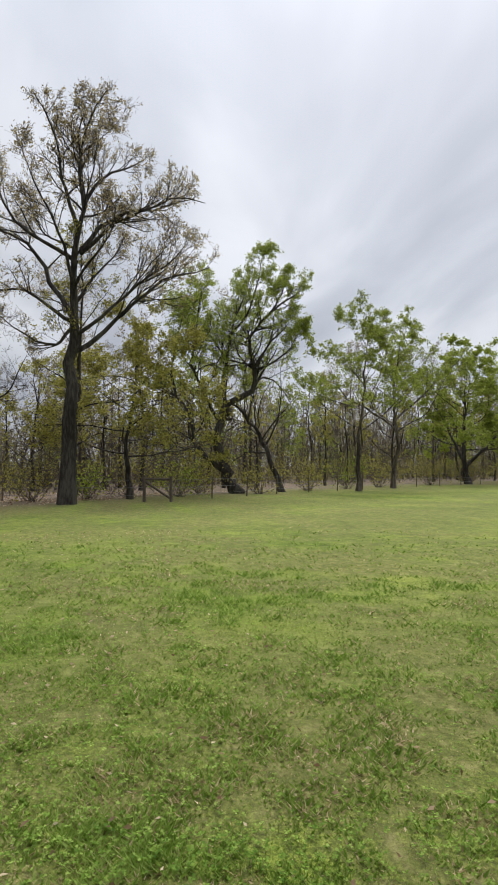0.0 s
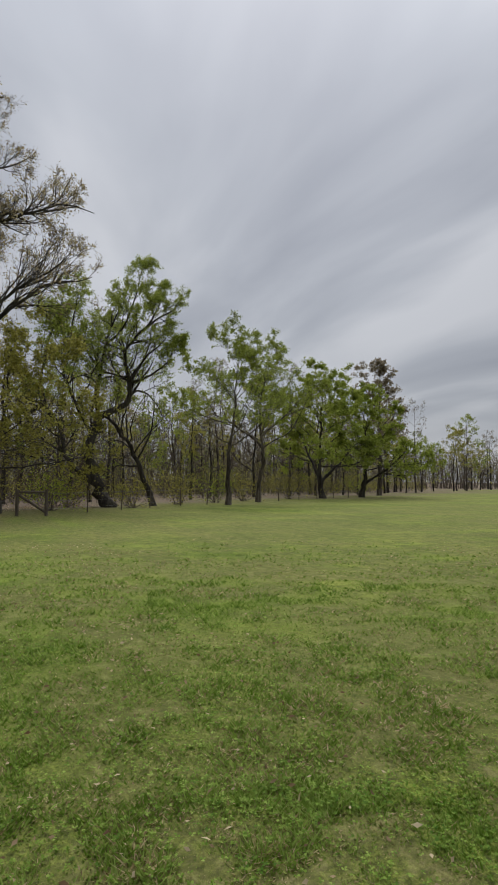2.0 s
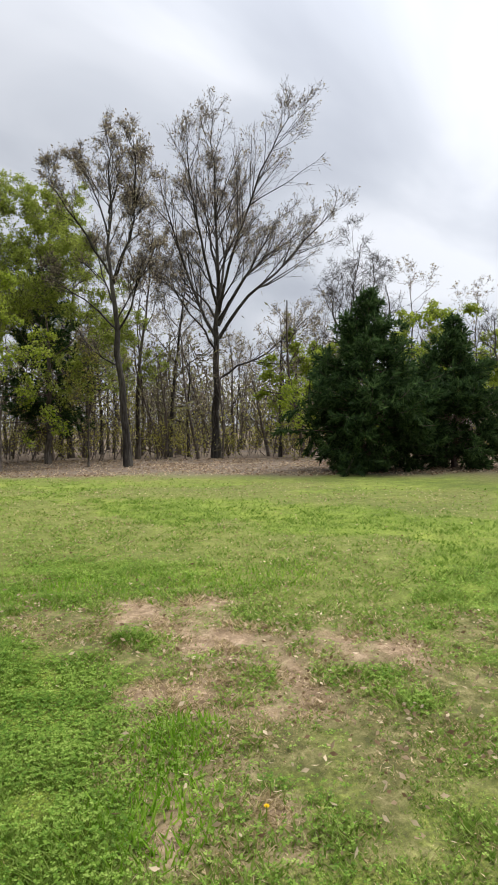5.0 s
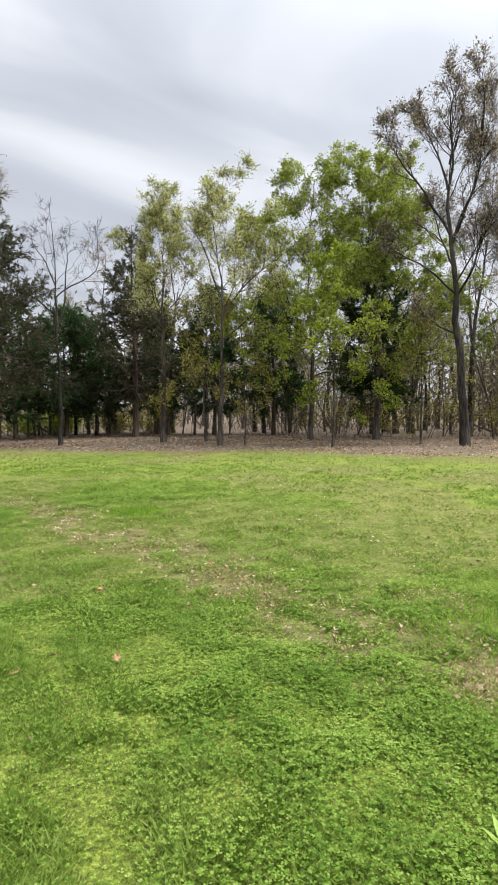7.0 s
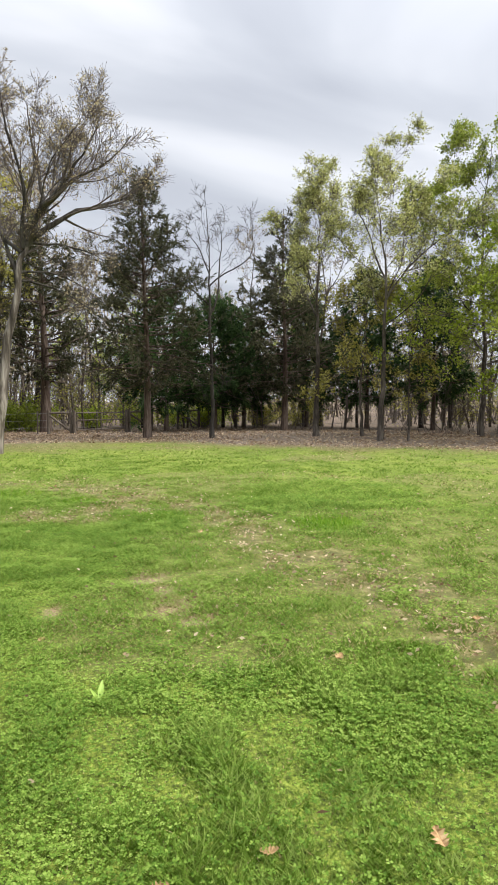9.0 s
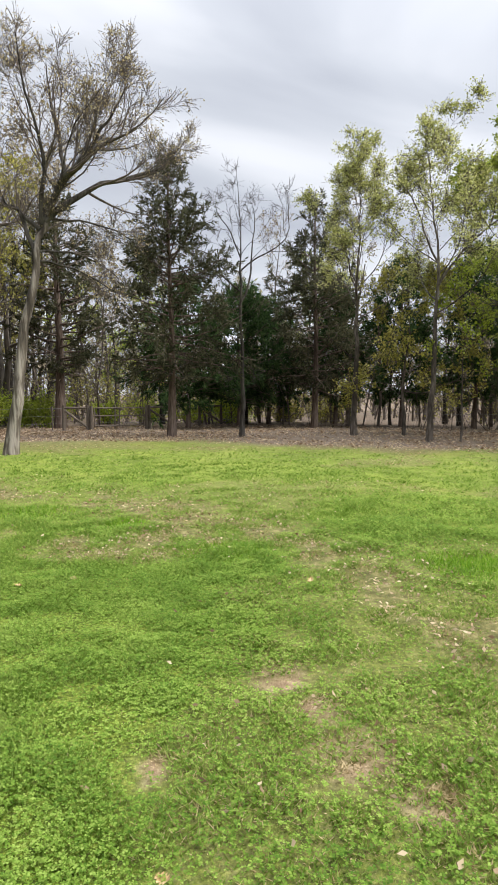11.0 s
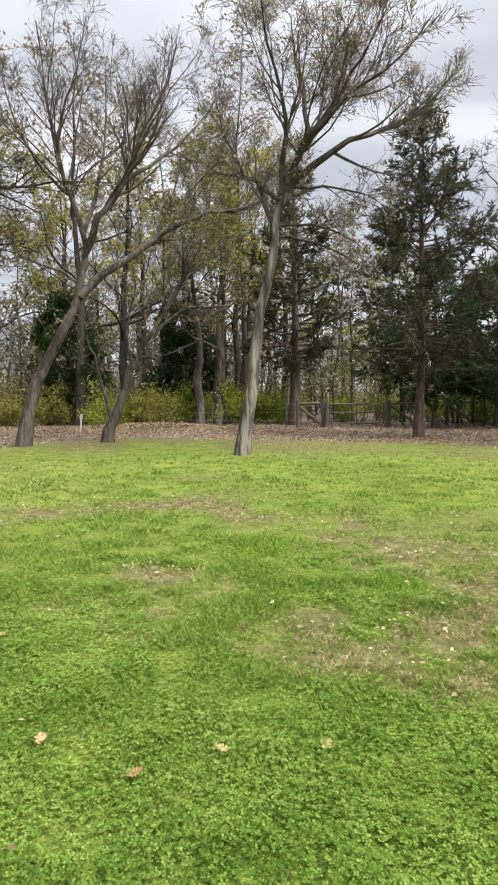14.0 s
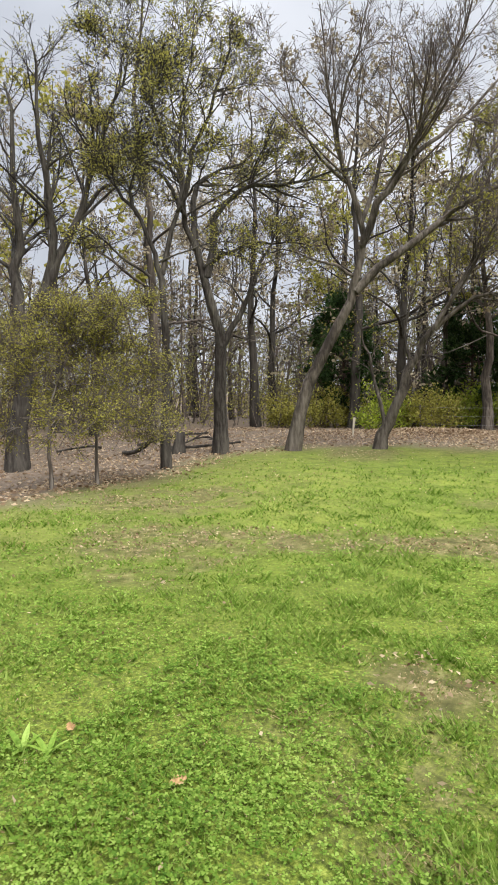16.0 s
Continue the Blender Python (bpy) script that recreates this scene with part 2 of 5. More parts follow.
def mesh_from(name, verts, faces, smooth=False):
    """A mesh out of arrays: verts (n, 3), faces (m, 3 or 4)."""
    me = bpy.data.meshes.new(name)
    verts, faces = np.asarray(verts, np.float32), np.asarray(faces, np.int32)
    me.vertices.add(len(verts))
    me.vertices.foreach_set("co", verts.ravel())
    me.loops.add(faces.size)
    me.loops.foreach_set("vertex_index", faces.ravel())
    me.polygons.add(len(faces))
    me.polygons.foreach_set("loop_start", np.arange(len(faces), dtype=np.int32) * faces.shape[1])
    if smooth:
        me.polygons.foreach_set("use_smooth", np.ones(len(faces), bool))
    me.update(calc_edges=True)
    return me


def unit(v):
    return v / np.maximum(np.linalg.norm(v, axis=-1, keepdims=True), 1e-9)


def lattice(i, j, seed):
    n = (i.astype(np.int64) * 374761393 + j.astype(np.int64) * 668265263 + seed * 974634777) & 0xFFFFFFFF
    n = ((n ^ (n >> 13)) * 1274126177) & 0xFFFFFFFF
    return ((n ^ (n >> 16)) & 0xFFFF) / 65535.0


def mottle(x, y, size, seed, octaves=3):
    """Smooth random field from 0 to 1 whose features are about size metres wide."""
    total, weight = 0.0, 0.0
    for o in range(octaves):
        u, v = x / size * 2**o, y / size * 2**o
        i, j = np.floor(u), np.floor(v)
        a, b = u - i, v - j
        a, b = a * a * (3 - 2 * a), b * b * (3 - 2 * b)
        s = seed + 17 * o
        val = (lattice(i, j, s) * (1 - a) + lattice(i + 1, j, s) * a) * (1 - b) + (lattice(i, j + 1, s) * (1 - a) + lattice(i + 1, j + 1, s) * a) * b
        total, weight = total + val * 0.5**o, weight + 0.5**o
    return total / weight


# ---- lie of the land ----
LAWN = np.array([(-9, -6), (-8.2, 3), (-7.8, 6.2), (-7.6, 7.8), (-7.5, 10.2), (-8.1, 13.6), (-7, 16.4), (-4.6, 18.6), (0.8, 17.6), (5, 16.4), (6.8, 14.6), (10.7, 11.2),
                 (13.6, 7.9), (17.5, 1.6), (20.4, -5), (27.2, -10.2), (31.0, -13.8), (37.6, -19.4), (43, -27.3), (53, -44.6), (68.5, -73), (96, -111), (95, -260), (-90, -260), (-90, -60), (-20, -22)])
BARE = [(4.6, -7.3, 0.7), (4.3, -8.0, 0.6), (3.2, -8.3, 0.35), (2.7, -8.8, 0.4), (2.4, -9.2, 0.4), (4.6, -9.0, 0.5), (2.6, -8.6, 0.25), (3.7, -8.6, 0.6), (1.7, -1.8, 0.22), (1.7, -2.2, 0.3), (1.8, -2.6, 0.2),
        (1.6, -1.4, 0.25), (0.8, -2.0, 0.07), (3.9, -12.4, 0.4), (3.5, -12.4, 0.3), (3.8, -11.3, 0.7), (4.5, -11.0, 0.5), (3.1, -12.5, 0.3), (3.3, -11.6, 0.4), (5.2, -11.4, 0.3)]
THIN = [(2.2, -15.8, 1.5), (3.0, -14.2, 1.4), (2.6, -13.2, 1.1), (4.2, -16.4, 1.2), (3.6, -8.9, 1.3), (3.5, -9.6, 1.0), (5.2, -9.2, 0.9), (3.3, -0.2, 1.0), (1.7, 3.8, 1.2), (0.4, 2.0, 0.45), (-0.8, 6.8, 0.8), (1.8, 3.5, 1.3), (-0.5, 2.2, 0.4), (-0.6, 2.3, 0.3), (-3.6, 4.9, 1.0),
        (-0.9, 7.2, 0.6), (-0.4, 3.0, 0.45), (3.2, -6.1, 0.25), (4.0, -5.2, 1.2), (3.5, -1.8, 1.1), (3.2, -15.4, 0.9), (3.7, -15.4, 0.8), (7.5, -14.4, 0.7), (4.2, -12.0, 1.5), (-5.5, 7.5, 1.4)]

# a worn, leaf-strewn belt across the lawn: (x, y, half width)
BELT = [(4.9, -9.6, 0.9), (4.2, -8.4, 0.8), (3.9, -6.6, 0.45), (3.4, -4.9, 0.5), (3.6, -3.4, 0.6), (3.3, -1.2, 0.65), (3.1, 0.2, 0.55), (3.1, 1.5, 0.5), (2.3, 2.6, 0.75), (1.9, 3.9, 0.7), (0.8, 5.1, 0.55), (-0.9, 6.6, 0.45), (-3.0, 5.8, 0.5), (-4.6, 5.1, 0.6)]
LEAF_SPILL = [(3.5, -9.0, 0.9), (3.0, -9.5, 0.55), (4.2, -9.3, 0.9), (2.0, 2.2, 0.7), (1.3, 1.7, 0.6), (0.75, 1.75, 0.4), (0.6, 2.2, 0.35), (-0.7, 3.2, 0.4), (-4.3, 5.1, 0.8)]


def belt(x, y):
    """How worn the ground is along the belt, from 0 to 1."""
    m = np.zeros(np.shape(x))
    wob = 0.45 + 1.1 * mottle(x, y, 0.7, 33, 3)
    grit = np.clip(3.4 * mottle(x, y, 0.3, 37, 3) - 0.9, 0.1, 1)
    for (ax, ay, aw), (bx, by, bw) in zip(BELT, BELT[1:]):
        t = np.clip(((x - ax) * (bx - ax) + (y - ay) * (by - ay)) / ((bx - ax) ** 2 + (by - ay) ** 2), 0, 1)
        d = np.hypot(x - ax - t * (bx - ax), y - ay - t * (by - ay)) / ((aw + t * (bw - aw)) * wob)
        m = np.maximum(m, np.clip(1.9 - 1.5 * d, 0, 1))
    for px, py, r in LEAF_SPILL:
        m = np.maximum(m, np.clip(1.9 - 1.5 * np.hypot(x - px, y - py) / (r * wob), 0, 1))
    return m * grit


def lawn_depth(x, y):
    """Metres inside the lawn's edge; negative under the trees."""
    shape = np.shape(x)
    x, y = np.ravel(x), np.ravel(y)
    best, inside = np.full(len(x), 1e9), np.zeros(len(x), bool)
    for (ax, ay), (bx, by) in zip(LAWN, np.roll(LAWN, -1, axis=0)):
        t = np.clip(((x - ax) * (bx - ax) + (y - ay) * (by - ay)) / ((bx - ax) ** 2 + (by - ay) ** 2), 0, 1)
        best = np.minimum(best, np.hypot(x - ax - t * (bx - ax), y - ay - t * (by - ay)))
        if ay != by:
            inside ^= ((ay > y) != (by > y)) & (x < (bx - ax) * (y - ay) / (by - ay) + ax)
    return np.where(inside, best, -best).reshape(shape)


def land(x, y):
    """Height of the ground."""
    x, y = np.asarray(x, float), np.asarray(y, float)
    z = 0.05 * (mottle(x, y, 2.5, 3) - 0.5) + 0.045 * (mottle(x, y, 0.35, 5, 2) - 0.5)
    z = z - 0.55 * np.exp(-(((x + 12.5) / 3.6) ** 2 + ((y - 8.5) / 5.0) ** 2))
    return z + 0.3 * np.exp(-(((x + 4.4) / 3.4) ** 2 + ((y - 22.0) / 1.6) ** 2))


def spots(x, y, places, seed, least=0.05):
    wob = 0.55 + 0.9 * mottle(x, y, 0.5, seed)
    grit = mottle(x, y, 0.22, seed + 3, 3)
    m = np.zeros(np.shape(x))
    for px, py, r in places:
        d = np.hypot(x - px, y - py) / (r * wob)
        m = np.maximum(m, np.clip(2.9 - 2.8 * d, 0, 1) * np.clip(4.2 * grit - 1.5, least, 1))
    return m


def zones(x, y):
    """Litter, bare earth and dull thin grass, each from 0 to 1."""
    depth = lawn_depth(x, y) + 2.6 * (mottle(x, y, 1.6, 21, 4) - 0.5)
    litter = np.clip(0.5 - depth / 1.8, 0, 1)
    bare = spots(x, y, BARE, 31, 0.6)
    wide = np.clip((mottle(x, y, 2.6, 41) - 0.54) * 5, 0, 0.5)
    worn = np.maximum(np.maximum(0.7 * spots(x, y, THIN, 51), belt(x, y)), wide)
    yellowed = 0.62 * np.clip((-11.5 - y) / 2.0, 0, 1) * np.clip(2.4 * mottle(x, y, 0.8, 57, 3) - 0.5, 0, 1)
    dull = np.clip(np.maximum(worn, yellowed) + 0.55 * np.exp(-np.maximum(depth, 0) / 3.2) * (0.5 + mottle(x, y, 0.9, 59)), 0, 1)
    return litter, bare, dull


def path_distance(x, y):
    return np.hypot(x - 0.5, y - np.clip(y, -14.2, 0))


def grass_density(d):
    """How thick the modelled grass stands, by the distance from the way walked."""
    return np.where(d < 3.0, 1.0, np.where(d < 5, 1.0 - 0.25 * (d - 3.0), 0.5 * np.exp(-(d - 5) / 4.0))) * np.clip((17 - d) / 8, 0, 1)


def ground():
    def axis(lo, hi, step, far):
        inner = np.arange(lo, hi + step / 2, step)
        grow = [step * 1.6]
        while sum(grow) < far:
            grow.append(grow[-1] * 1.22)
        out = np.cumsum(grow)
        return np.concatenate([lo - out[::-1], inner, hi + out])

    xs, ys = axis(-10, 11, 0.09, 2500), axis(-17, 12, 0.09, 2500)
    X, Y = np.meshgrid(xs, ys)
    x, y = X.ravel(), Y.ravel()
    n, w = len(x), len(xs)
    idx = np.arange(n).reshape(len(ys), w)
    faces = np.stack([idx[:-1, :-1], idx[:-1, 1:], idx[1:, 1:], idx[1:, :-1]], -1).reshape(-1, 4)
    me = mesh_from("ground", np.stack([x, y, land(x, y)], -1), faces, smooth=True)
    fields = zones(x, y)
    cover = grass_density(path_distance(x, y))
    for name, values in zip(("litter", "bare", "dull", "cover"), (*fields, cover)):
        me.attributes.new(name, "FLOAT", "POINT").data.foreach_set("value", values.astype(np.float32))
    return tagged(part("ground", me, GROUND), "patchy spring lawn with bare earth running into leaf litter under trees", "ground", kind="structure")


ground()


# ---- trees ----
class Wood:
    """Gathers many tapered tubes into one mesh."""

    def __init__(self):
        self.verts, self.faces, self.count = [], [], 0

    def add(self, paths, radii, sides):
        b, k, _ = paths.shape
        tangent = unit(np.gradient(paths, axis=1))
        u = unit(np.cross(tangent, np.array([0.31, 0.52, 0.2])))
        v = np.cross(tangent, u)
        ang = np.arange(sides) * 2 * np.pi / sides
        ring = paths[:, :, None] + radii[:, :, None, None] * (np.cos(ang)[:, None] * u[:, :, None] + np.sin(ang)[:, None] * v[:, :, None])
        base = self.count + (np.arange(b) * k * sides)[:, None, None] + (np.arange(k - 1) * sides)[None, :, None]
        s, s2 = np.arange(sides), (np.arange(sides) + 1) % sides
        self.faces.append(np.stack([base + s, base + s2, base + s2 + sides, base + s + sides], -1).reshape(-1, 4))
        self.verts.append(ring.reshape(-1, 3))
        self.count += b * k * sides

    def mesh(self, name):
        return mesh_from(name, np.concatenate(self.verts), np.concatenate(self.faces), smooth=True)


def shoots(rng, start, way, length, radius, k, wobble, rise, tip=0.3):
    """Paths of branches that grow out from start, wander and bend upward by rise."""
    step, d, pts = length[:, None] / (k - 1), unit(way), [start]
    for _ in range(k - 1):
        d = unit(d + wobble * rng.normal(size=d.shape) + np.array([0, 0, 1.0]) * np.reshape(rise, (-1, 1)))
        pts.append(pts[-1] + d * step)
    return np.stack(pts, 1), radius[:, None] * np.linspace(1, tip, k)[None]


def offspring(rng, P, R, L, count, span, angle, ratio, k, wobble, rise, thin=0.55):
    """The next level of branches, spread along those of a level."""
    owner = np.repeat(np.arange(len(P)), count)
    n = len(owner)
    t = rng.uniform(span[0], span[1], n) ** 0.8
    f = t * (P.shape[1] - 1)
    i = np.minimum(f.astype(int), P.shape[1] - 2)
    w = (f - i)[:, None]
    start = P[owner, i] * (1 - w) + P[owner, i + 1] * w
    pd = unit(P[owner, i + 1] - P[owner, i])
    side = unit(np.cross(pd, rng.normal(size=(n, 3))))
    a = np.radians(rng.uniform(*angle, n))[:, None]
    length = L[owner] * ratio * rng.uniform(0.55, 1.25, n) * (1.16 - 0.82 * t)
    radius = np.maximum((R[owner, i] * (1 - w[:, 0]) + R[owner, i + 1] * w[:, 0]) * thin, 0.004)
    cp, cr = shoots(rng, start, np.cos(a) * pd + np.sin(a) * side, length, radius, k, wobble, rise)
    return cp, cr, length


def leaves(rng, centres, size, slim=0.55, droop=0.0, ways=None):
    """One small kite-shaped, slightly folded leaf for each centre."""
    n = len(centres)
    way = rng.normal(size=(n, 3)) if ways is None else ways + 0.55 * rng.normal(size=(n, 3))
    way[:, 2] -= droop
    way = unit(way)
    side = unit(np.cross(way, rng.normal(size=(n, 3))))
    lift = np.cross(way, side)
    s = (size * rng.uniform(0.6, 1.35, n))[:, None]
    a = centres
    b = centres + s * (0.45 * way + slim * 0.5 * side + 0.08 * lift)
    c = centres + s * way
    d = centres + s * (0.45 * way - slim * 0.5 * side + 0.08 * lift)
    return np.stack([a, b, c, d], 1).reshape(-1, 3), np.arange(4 * n).reshape(n, 4)


def smooth_line(points, k):
    p = np.array(points, float)
    p = np.concatenate([[2 * p[0] - p[1]], p, [2 * p[-1] - p[-2]]])
    out = []
    for s in np.linspace(0, len(p) - 3 - 1e-6, k):
        i, t = int(s), s % 1
        a, b, c, d = p[i:i + 4]
        out.append(0.5 * (2 * b + (c - a) * t + (2 * a - 5 * b + 4 * c - d) * t * t + (3 * b - a - 3 * c + d) * t**3))
    return np.array(out)


def thing(name, x, y, turn=0.0, z=None):
    ob = new(name)
    ob.empty_display_size = 0.2
    ob.matrix_basis = pose(x, y, float(land(x, y)) if z is None else z, 0, 0, math.degrees(turn))
    return ob


def facing(x, y, eye):
    """Turn by which a thing's +x lies to the right, as seen from eye."""
    return math.atan2(y - eye[1], x - eye[0]) - math.pi / 2


def tree(label, x, y, eye, seed, trunk, radius, limbs=(), auto=None, bark=None, twig_bark=None, leaf=None, per_twig=2.0, leaf_size=0.1, density=(10, 7, 5),
         angle=(25, 60), rise=0.06, wobble=0.14, bare_low=0.0, name="tree", droop=0.0, spread=0.5, twig=0.9, fine=True, tip=0.07, drawn=(), limb_bark=None, tufted=1.0):
    """A broadleaved tree. trunk: points (right, away, up); limbs: (height, azimuth, elevation, length, radius, rise), azimuth 0 to the right and 90 away;
    auto: (count, lowest, highest, elevation low, elevation high, length low, length high) for limbs that nothing singles out;
    drawn: (radius, points) for limbs whose bends matter; tufted: the share of twigs that bear leaves."""
    rng = np.random.default_rng(seed)
    root = tagged(thing(name, x, y, facing(x, y, eye)), label, "tree")
    k = 16
    line = smooth_line(trunk, k)
    line[1:-1] += rng.normal(size=(k - 2, 3)) * radius * 0.22
    top = max([line[-1, 2]] + [p[2] for _, points in drawn for p in points])
    s = np.linspace(0, 1, k)
    radius *= 0.74
    girth = radius * ((1 - s) ** 1.25 * (1 - tip) + tip) + radius * 0.3 * np.exp(-np.maximum(line[:, 2], 0) / 0.3)
    wood = Wood()
    line[0, 2] -= 0.15
    wood.add(line[None], girth[None], 12 if fine else 8)
    part("trunk", wood.mesh("trunk"), bark or BARK_GREY, root)
    spec = list(limbs)
    if auto:
        n, lo, hi, e0, e1, l0, l1 = auto
        for i in range(n):
            q = (i + rng.uniform(0, 0.8)) / n
            spec.append((lo + (hi - lo) * q, i * 137.5 + rng.uniform(-25, 25), e0 + (e1 - e0) * q + rng.uniform(-9, 9), (l0 + (l1 - l0) * q) * rng.uniform(0.8, 1.2), None, rise))
    starts, ways, lens, rads, rises = [], [], [], [], []
    for h, az, el, length, r, up in spec:
        i = min(np.searchsorted(line[:, 2], h), k - 1)
        j = max(i - 1, 0)
        w = (h - line[j, 2]) / max(line[i, 2] - line[j, 2], 1e-6)
        starts.append(line[j] + np.clip(w, 0, 1) * (line[i] - line[j]))
        g = girth[j]
        a, e = radians(az), radians(el)
        ways.append((math.cos(a) * math.cos(e), math.sin(a) * math.cos(e), math.sin(e)))
        lens.append(length), rads.append(min((r or g * 0.6) * 0.74, g * 0.85)), rises.append(up)
    wood = Wood()
    P, R = np.zeros((0, 10, 3)), np.zeros((0, 10))
    if spec:
        P, R = shoots(rng, np.array(starts), np.array(ways), np.array(lens), np.array(rads), 10, wobble, np.array(rises), 0.2)
    for r, points in drawn:
        path = smooth_line(points, 11)[:10]
        path[1:] += rng.normal(size=(9, 3)) * r * 0.35
        P, R = np.concatenate([P, path[None]]), np.concatenate([R, (r * 0.82 * np.linspace(1, 0.16, 10))[None]])
        lens.append(float(np.linalg.norm(np.diff(path, axis=0), axis=1).sum()) * 0.75)
    if fine:
        for i in range(len(P)):
            one = Wood()
            one.add(P[i:i + 1], R[i:i + 1], 7)
            part("limb", one.mesh("limb"), limb_bark or bark or BARK_GREY, root)
    else:
        wood.add(P, R, 5)
    L = np.array(lens)
    lead = line[k // 2:]
    leadP = smooth_line(lead, 10)[None]
    P1, R1 = np.concatenate([P, leadP]), np.concatenate([R, np.linspace(girth[k // 2], girth[-1], 10)[None]])
    L1 = np.append(L, np.linalg.norm(lead[-1] - lead[0]) * 0.8)
    c1 = np.maximum((density[0] * np.clip(L1 / np.mean(L1), 0.4, 1.8)).astype(int), 2)
    P2, R2, L2 = offspring(rng, P1, R1, L1, c1, (0.2, 1), angle, spread, 6, wobble * 1.1, rise * 1.2)
    wood.add(P2, R2, 4 if fine else 3)
    P3, R3, L3 = offspring(rng, P2, R2, L2, density[1], (0.2, 1), angle, spread * 1.15, 4, wobble * 1.1, rise)
    wood.add(P3, np.maximum(R3, 0.006), 3)
    P4, R4, L4 = offspring(rng, P3, R3, np.maximum(L3, 0.75 * twig), density[2], (0.1, 1), (20, 65), 0.75, 2, 0.22, rise, 0.6)
    root.scale.z = min(1.0, 1.02 * top / np.percentile(P4[:, -1, 2], 99.3))
    limb_part = tagged(part("branchwork", wood.mesh("branchwork"), twig_bark or bark or BARK_GREY, root), kind="stuff")
    twigs = Wood()
    twigs.add(P4, np.maximum(R4 * 0.8, 0.0045), 3)
    tagged(part("twig_spray", twigs.mesh("twig_spray"), twig_bark or TWIG, limb_part), kind="stuff")
    if leaf:
        total = int(len(P4) * per_twig)
        bearing = rng.permutation(len(P4))[:max(1, int(len(P4) * tufted))]
        pick = bearing[rng.integers(0, len(bearing), total)]
        t = rng.uniform(0.25, 1.05, total)[:, None] * (P4.shape[1] - 1)
        i = np.minimum(t.astype(int), P4.shape[1] - 2)[:, 0]
        w = t - i[:, None]
        spot = P4[pick, i] * (1 - w) + P4[pick, i + 1] * w + rng.normal(size=(total, 3)) * 0.05
        V, F = leaves(rng, spot[spot[:, 2] > bare_low], leaf_size, 0.6, droop)
        tagged(part("crown", mesh_from("crown", V, F), leaf, root), kind="stuff")
    return root


def conifer(label, x, y, eye, seed, height, width, low, radius=0.16, count=80, leaf=None, size=0.2, dense=9, shoots_each=9, ragged=0.35, name="cedar_tree", bark=None, lean=0.0, point=0.75):
    """A red cedar: whorls of rising and drooping boughs clothed in short sprays."""
    rng = np.random.default_rng(seed)
    root = tagged(thing(name, x, y, facing(x, y, eye)), label, "tree")
    line = smooth_line([(0, 0, -0.1), (0.05 + lean * 0.3, 0.03, height * 0.35), (-0.04 + lean * 0.7, 0, height * 0.7), (lean, 0, height)], 14)
    wood = Wood()
    wood.add(line[None], (0.8 * radius * np.linspace(1, 0.1, 14) + radius * 0.3 * np.exp(-np.arange(14) * 1.2))[None], 10)
    q = np.sort(rng.uniform(0, 1, count))
    h = low + (height * 0.97 - low) * q
    start = np.stack([np.interp(h, line[:, 2], line[:, 0]), np.interp(h, line[:, 2], line[:, 1]), h], -1)
    az = np.arange(count) * 2.4 + rng.uniform(-0.5, 0.5, count)
    el = np.radians(-8 + 58 * q**1.3 + rng.normal(size=count) * 9)
    length = width / 2 * np.minimum(1.0, 0.35 + 3.5 * q) * (1.06 - q) ** point * rng.uniform(1 - ragged, 1 + ragged * 0.5, count) + 0.15
    way = np.stack([np.cos(az) * np.cos(el), np.sin(az) * np.cos(el), np.sin(el)], -1)
    P, R = shoots(rng, start, way, length, np.interp(q, [0, 1], [radius * 0.22, radius * 0.08]), 7, 0.1, np.full(count, 0.03), 0.2)
    wood.add(P, R, 4)
    part("trunk", wood.mesh("trunk"), bark or BARK_CEDAR, root)
    P2, R2, L2 = offspring(rng, P, R, length, shoots_each, (0.22, 1), (25, 70), 0.42, 4, 0.12, 0.02)
    dense = round(dense * 2.3)
    n = dense * len(P2)
    pick, t = rng.choice(len(P2), n, p=L2**1.4 / np.sum(L2**1.4)), rng.uniform(0.05, 1.0, n)[:, None] * 3
    i = np.minimum(t.astype(int), 2)[:, 0]
    w = t - i[:, None]
    spot = P2[pick, i] * (1 - w) + P2[pick, i + 1] * w
    V, F = leaves(rng, spot, size * 0.95, 0.19, 0.1, unit(P2[pick, i + 1] - P2[pick, i]))
    tagged(part("crown", mesh_from("crown", V, F), leaf or NEEDLE, root), kind="stuff")
    boughs = Wood()
    boughs.add(P2, np.maximum(R2, 0.004), 3)
    tagged(part("bough_spray", boughs.mesh("bough_spray"), TWIG_DARK, root), kind="stuff")
    return root


E1, E2, E3, E4, E5 = (0.5, -11.5), (0.4, -10.2), (0.8, -7.2), (0.4, -4.6), (0.0, -1.0)

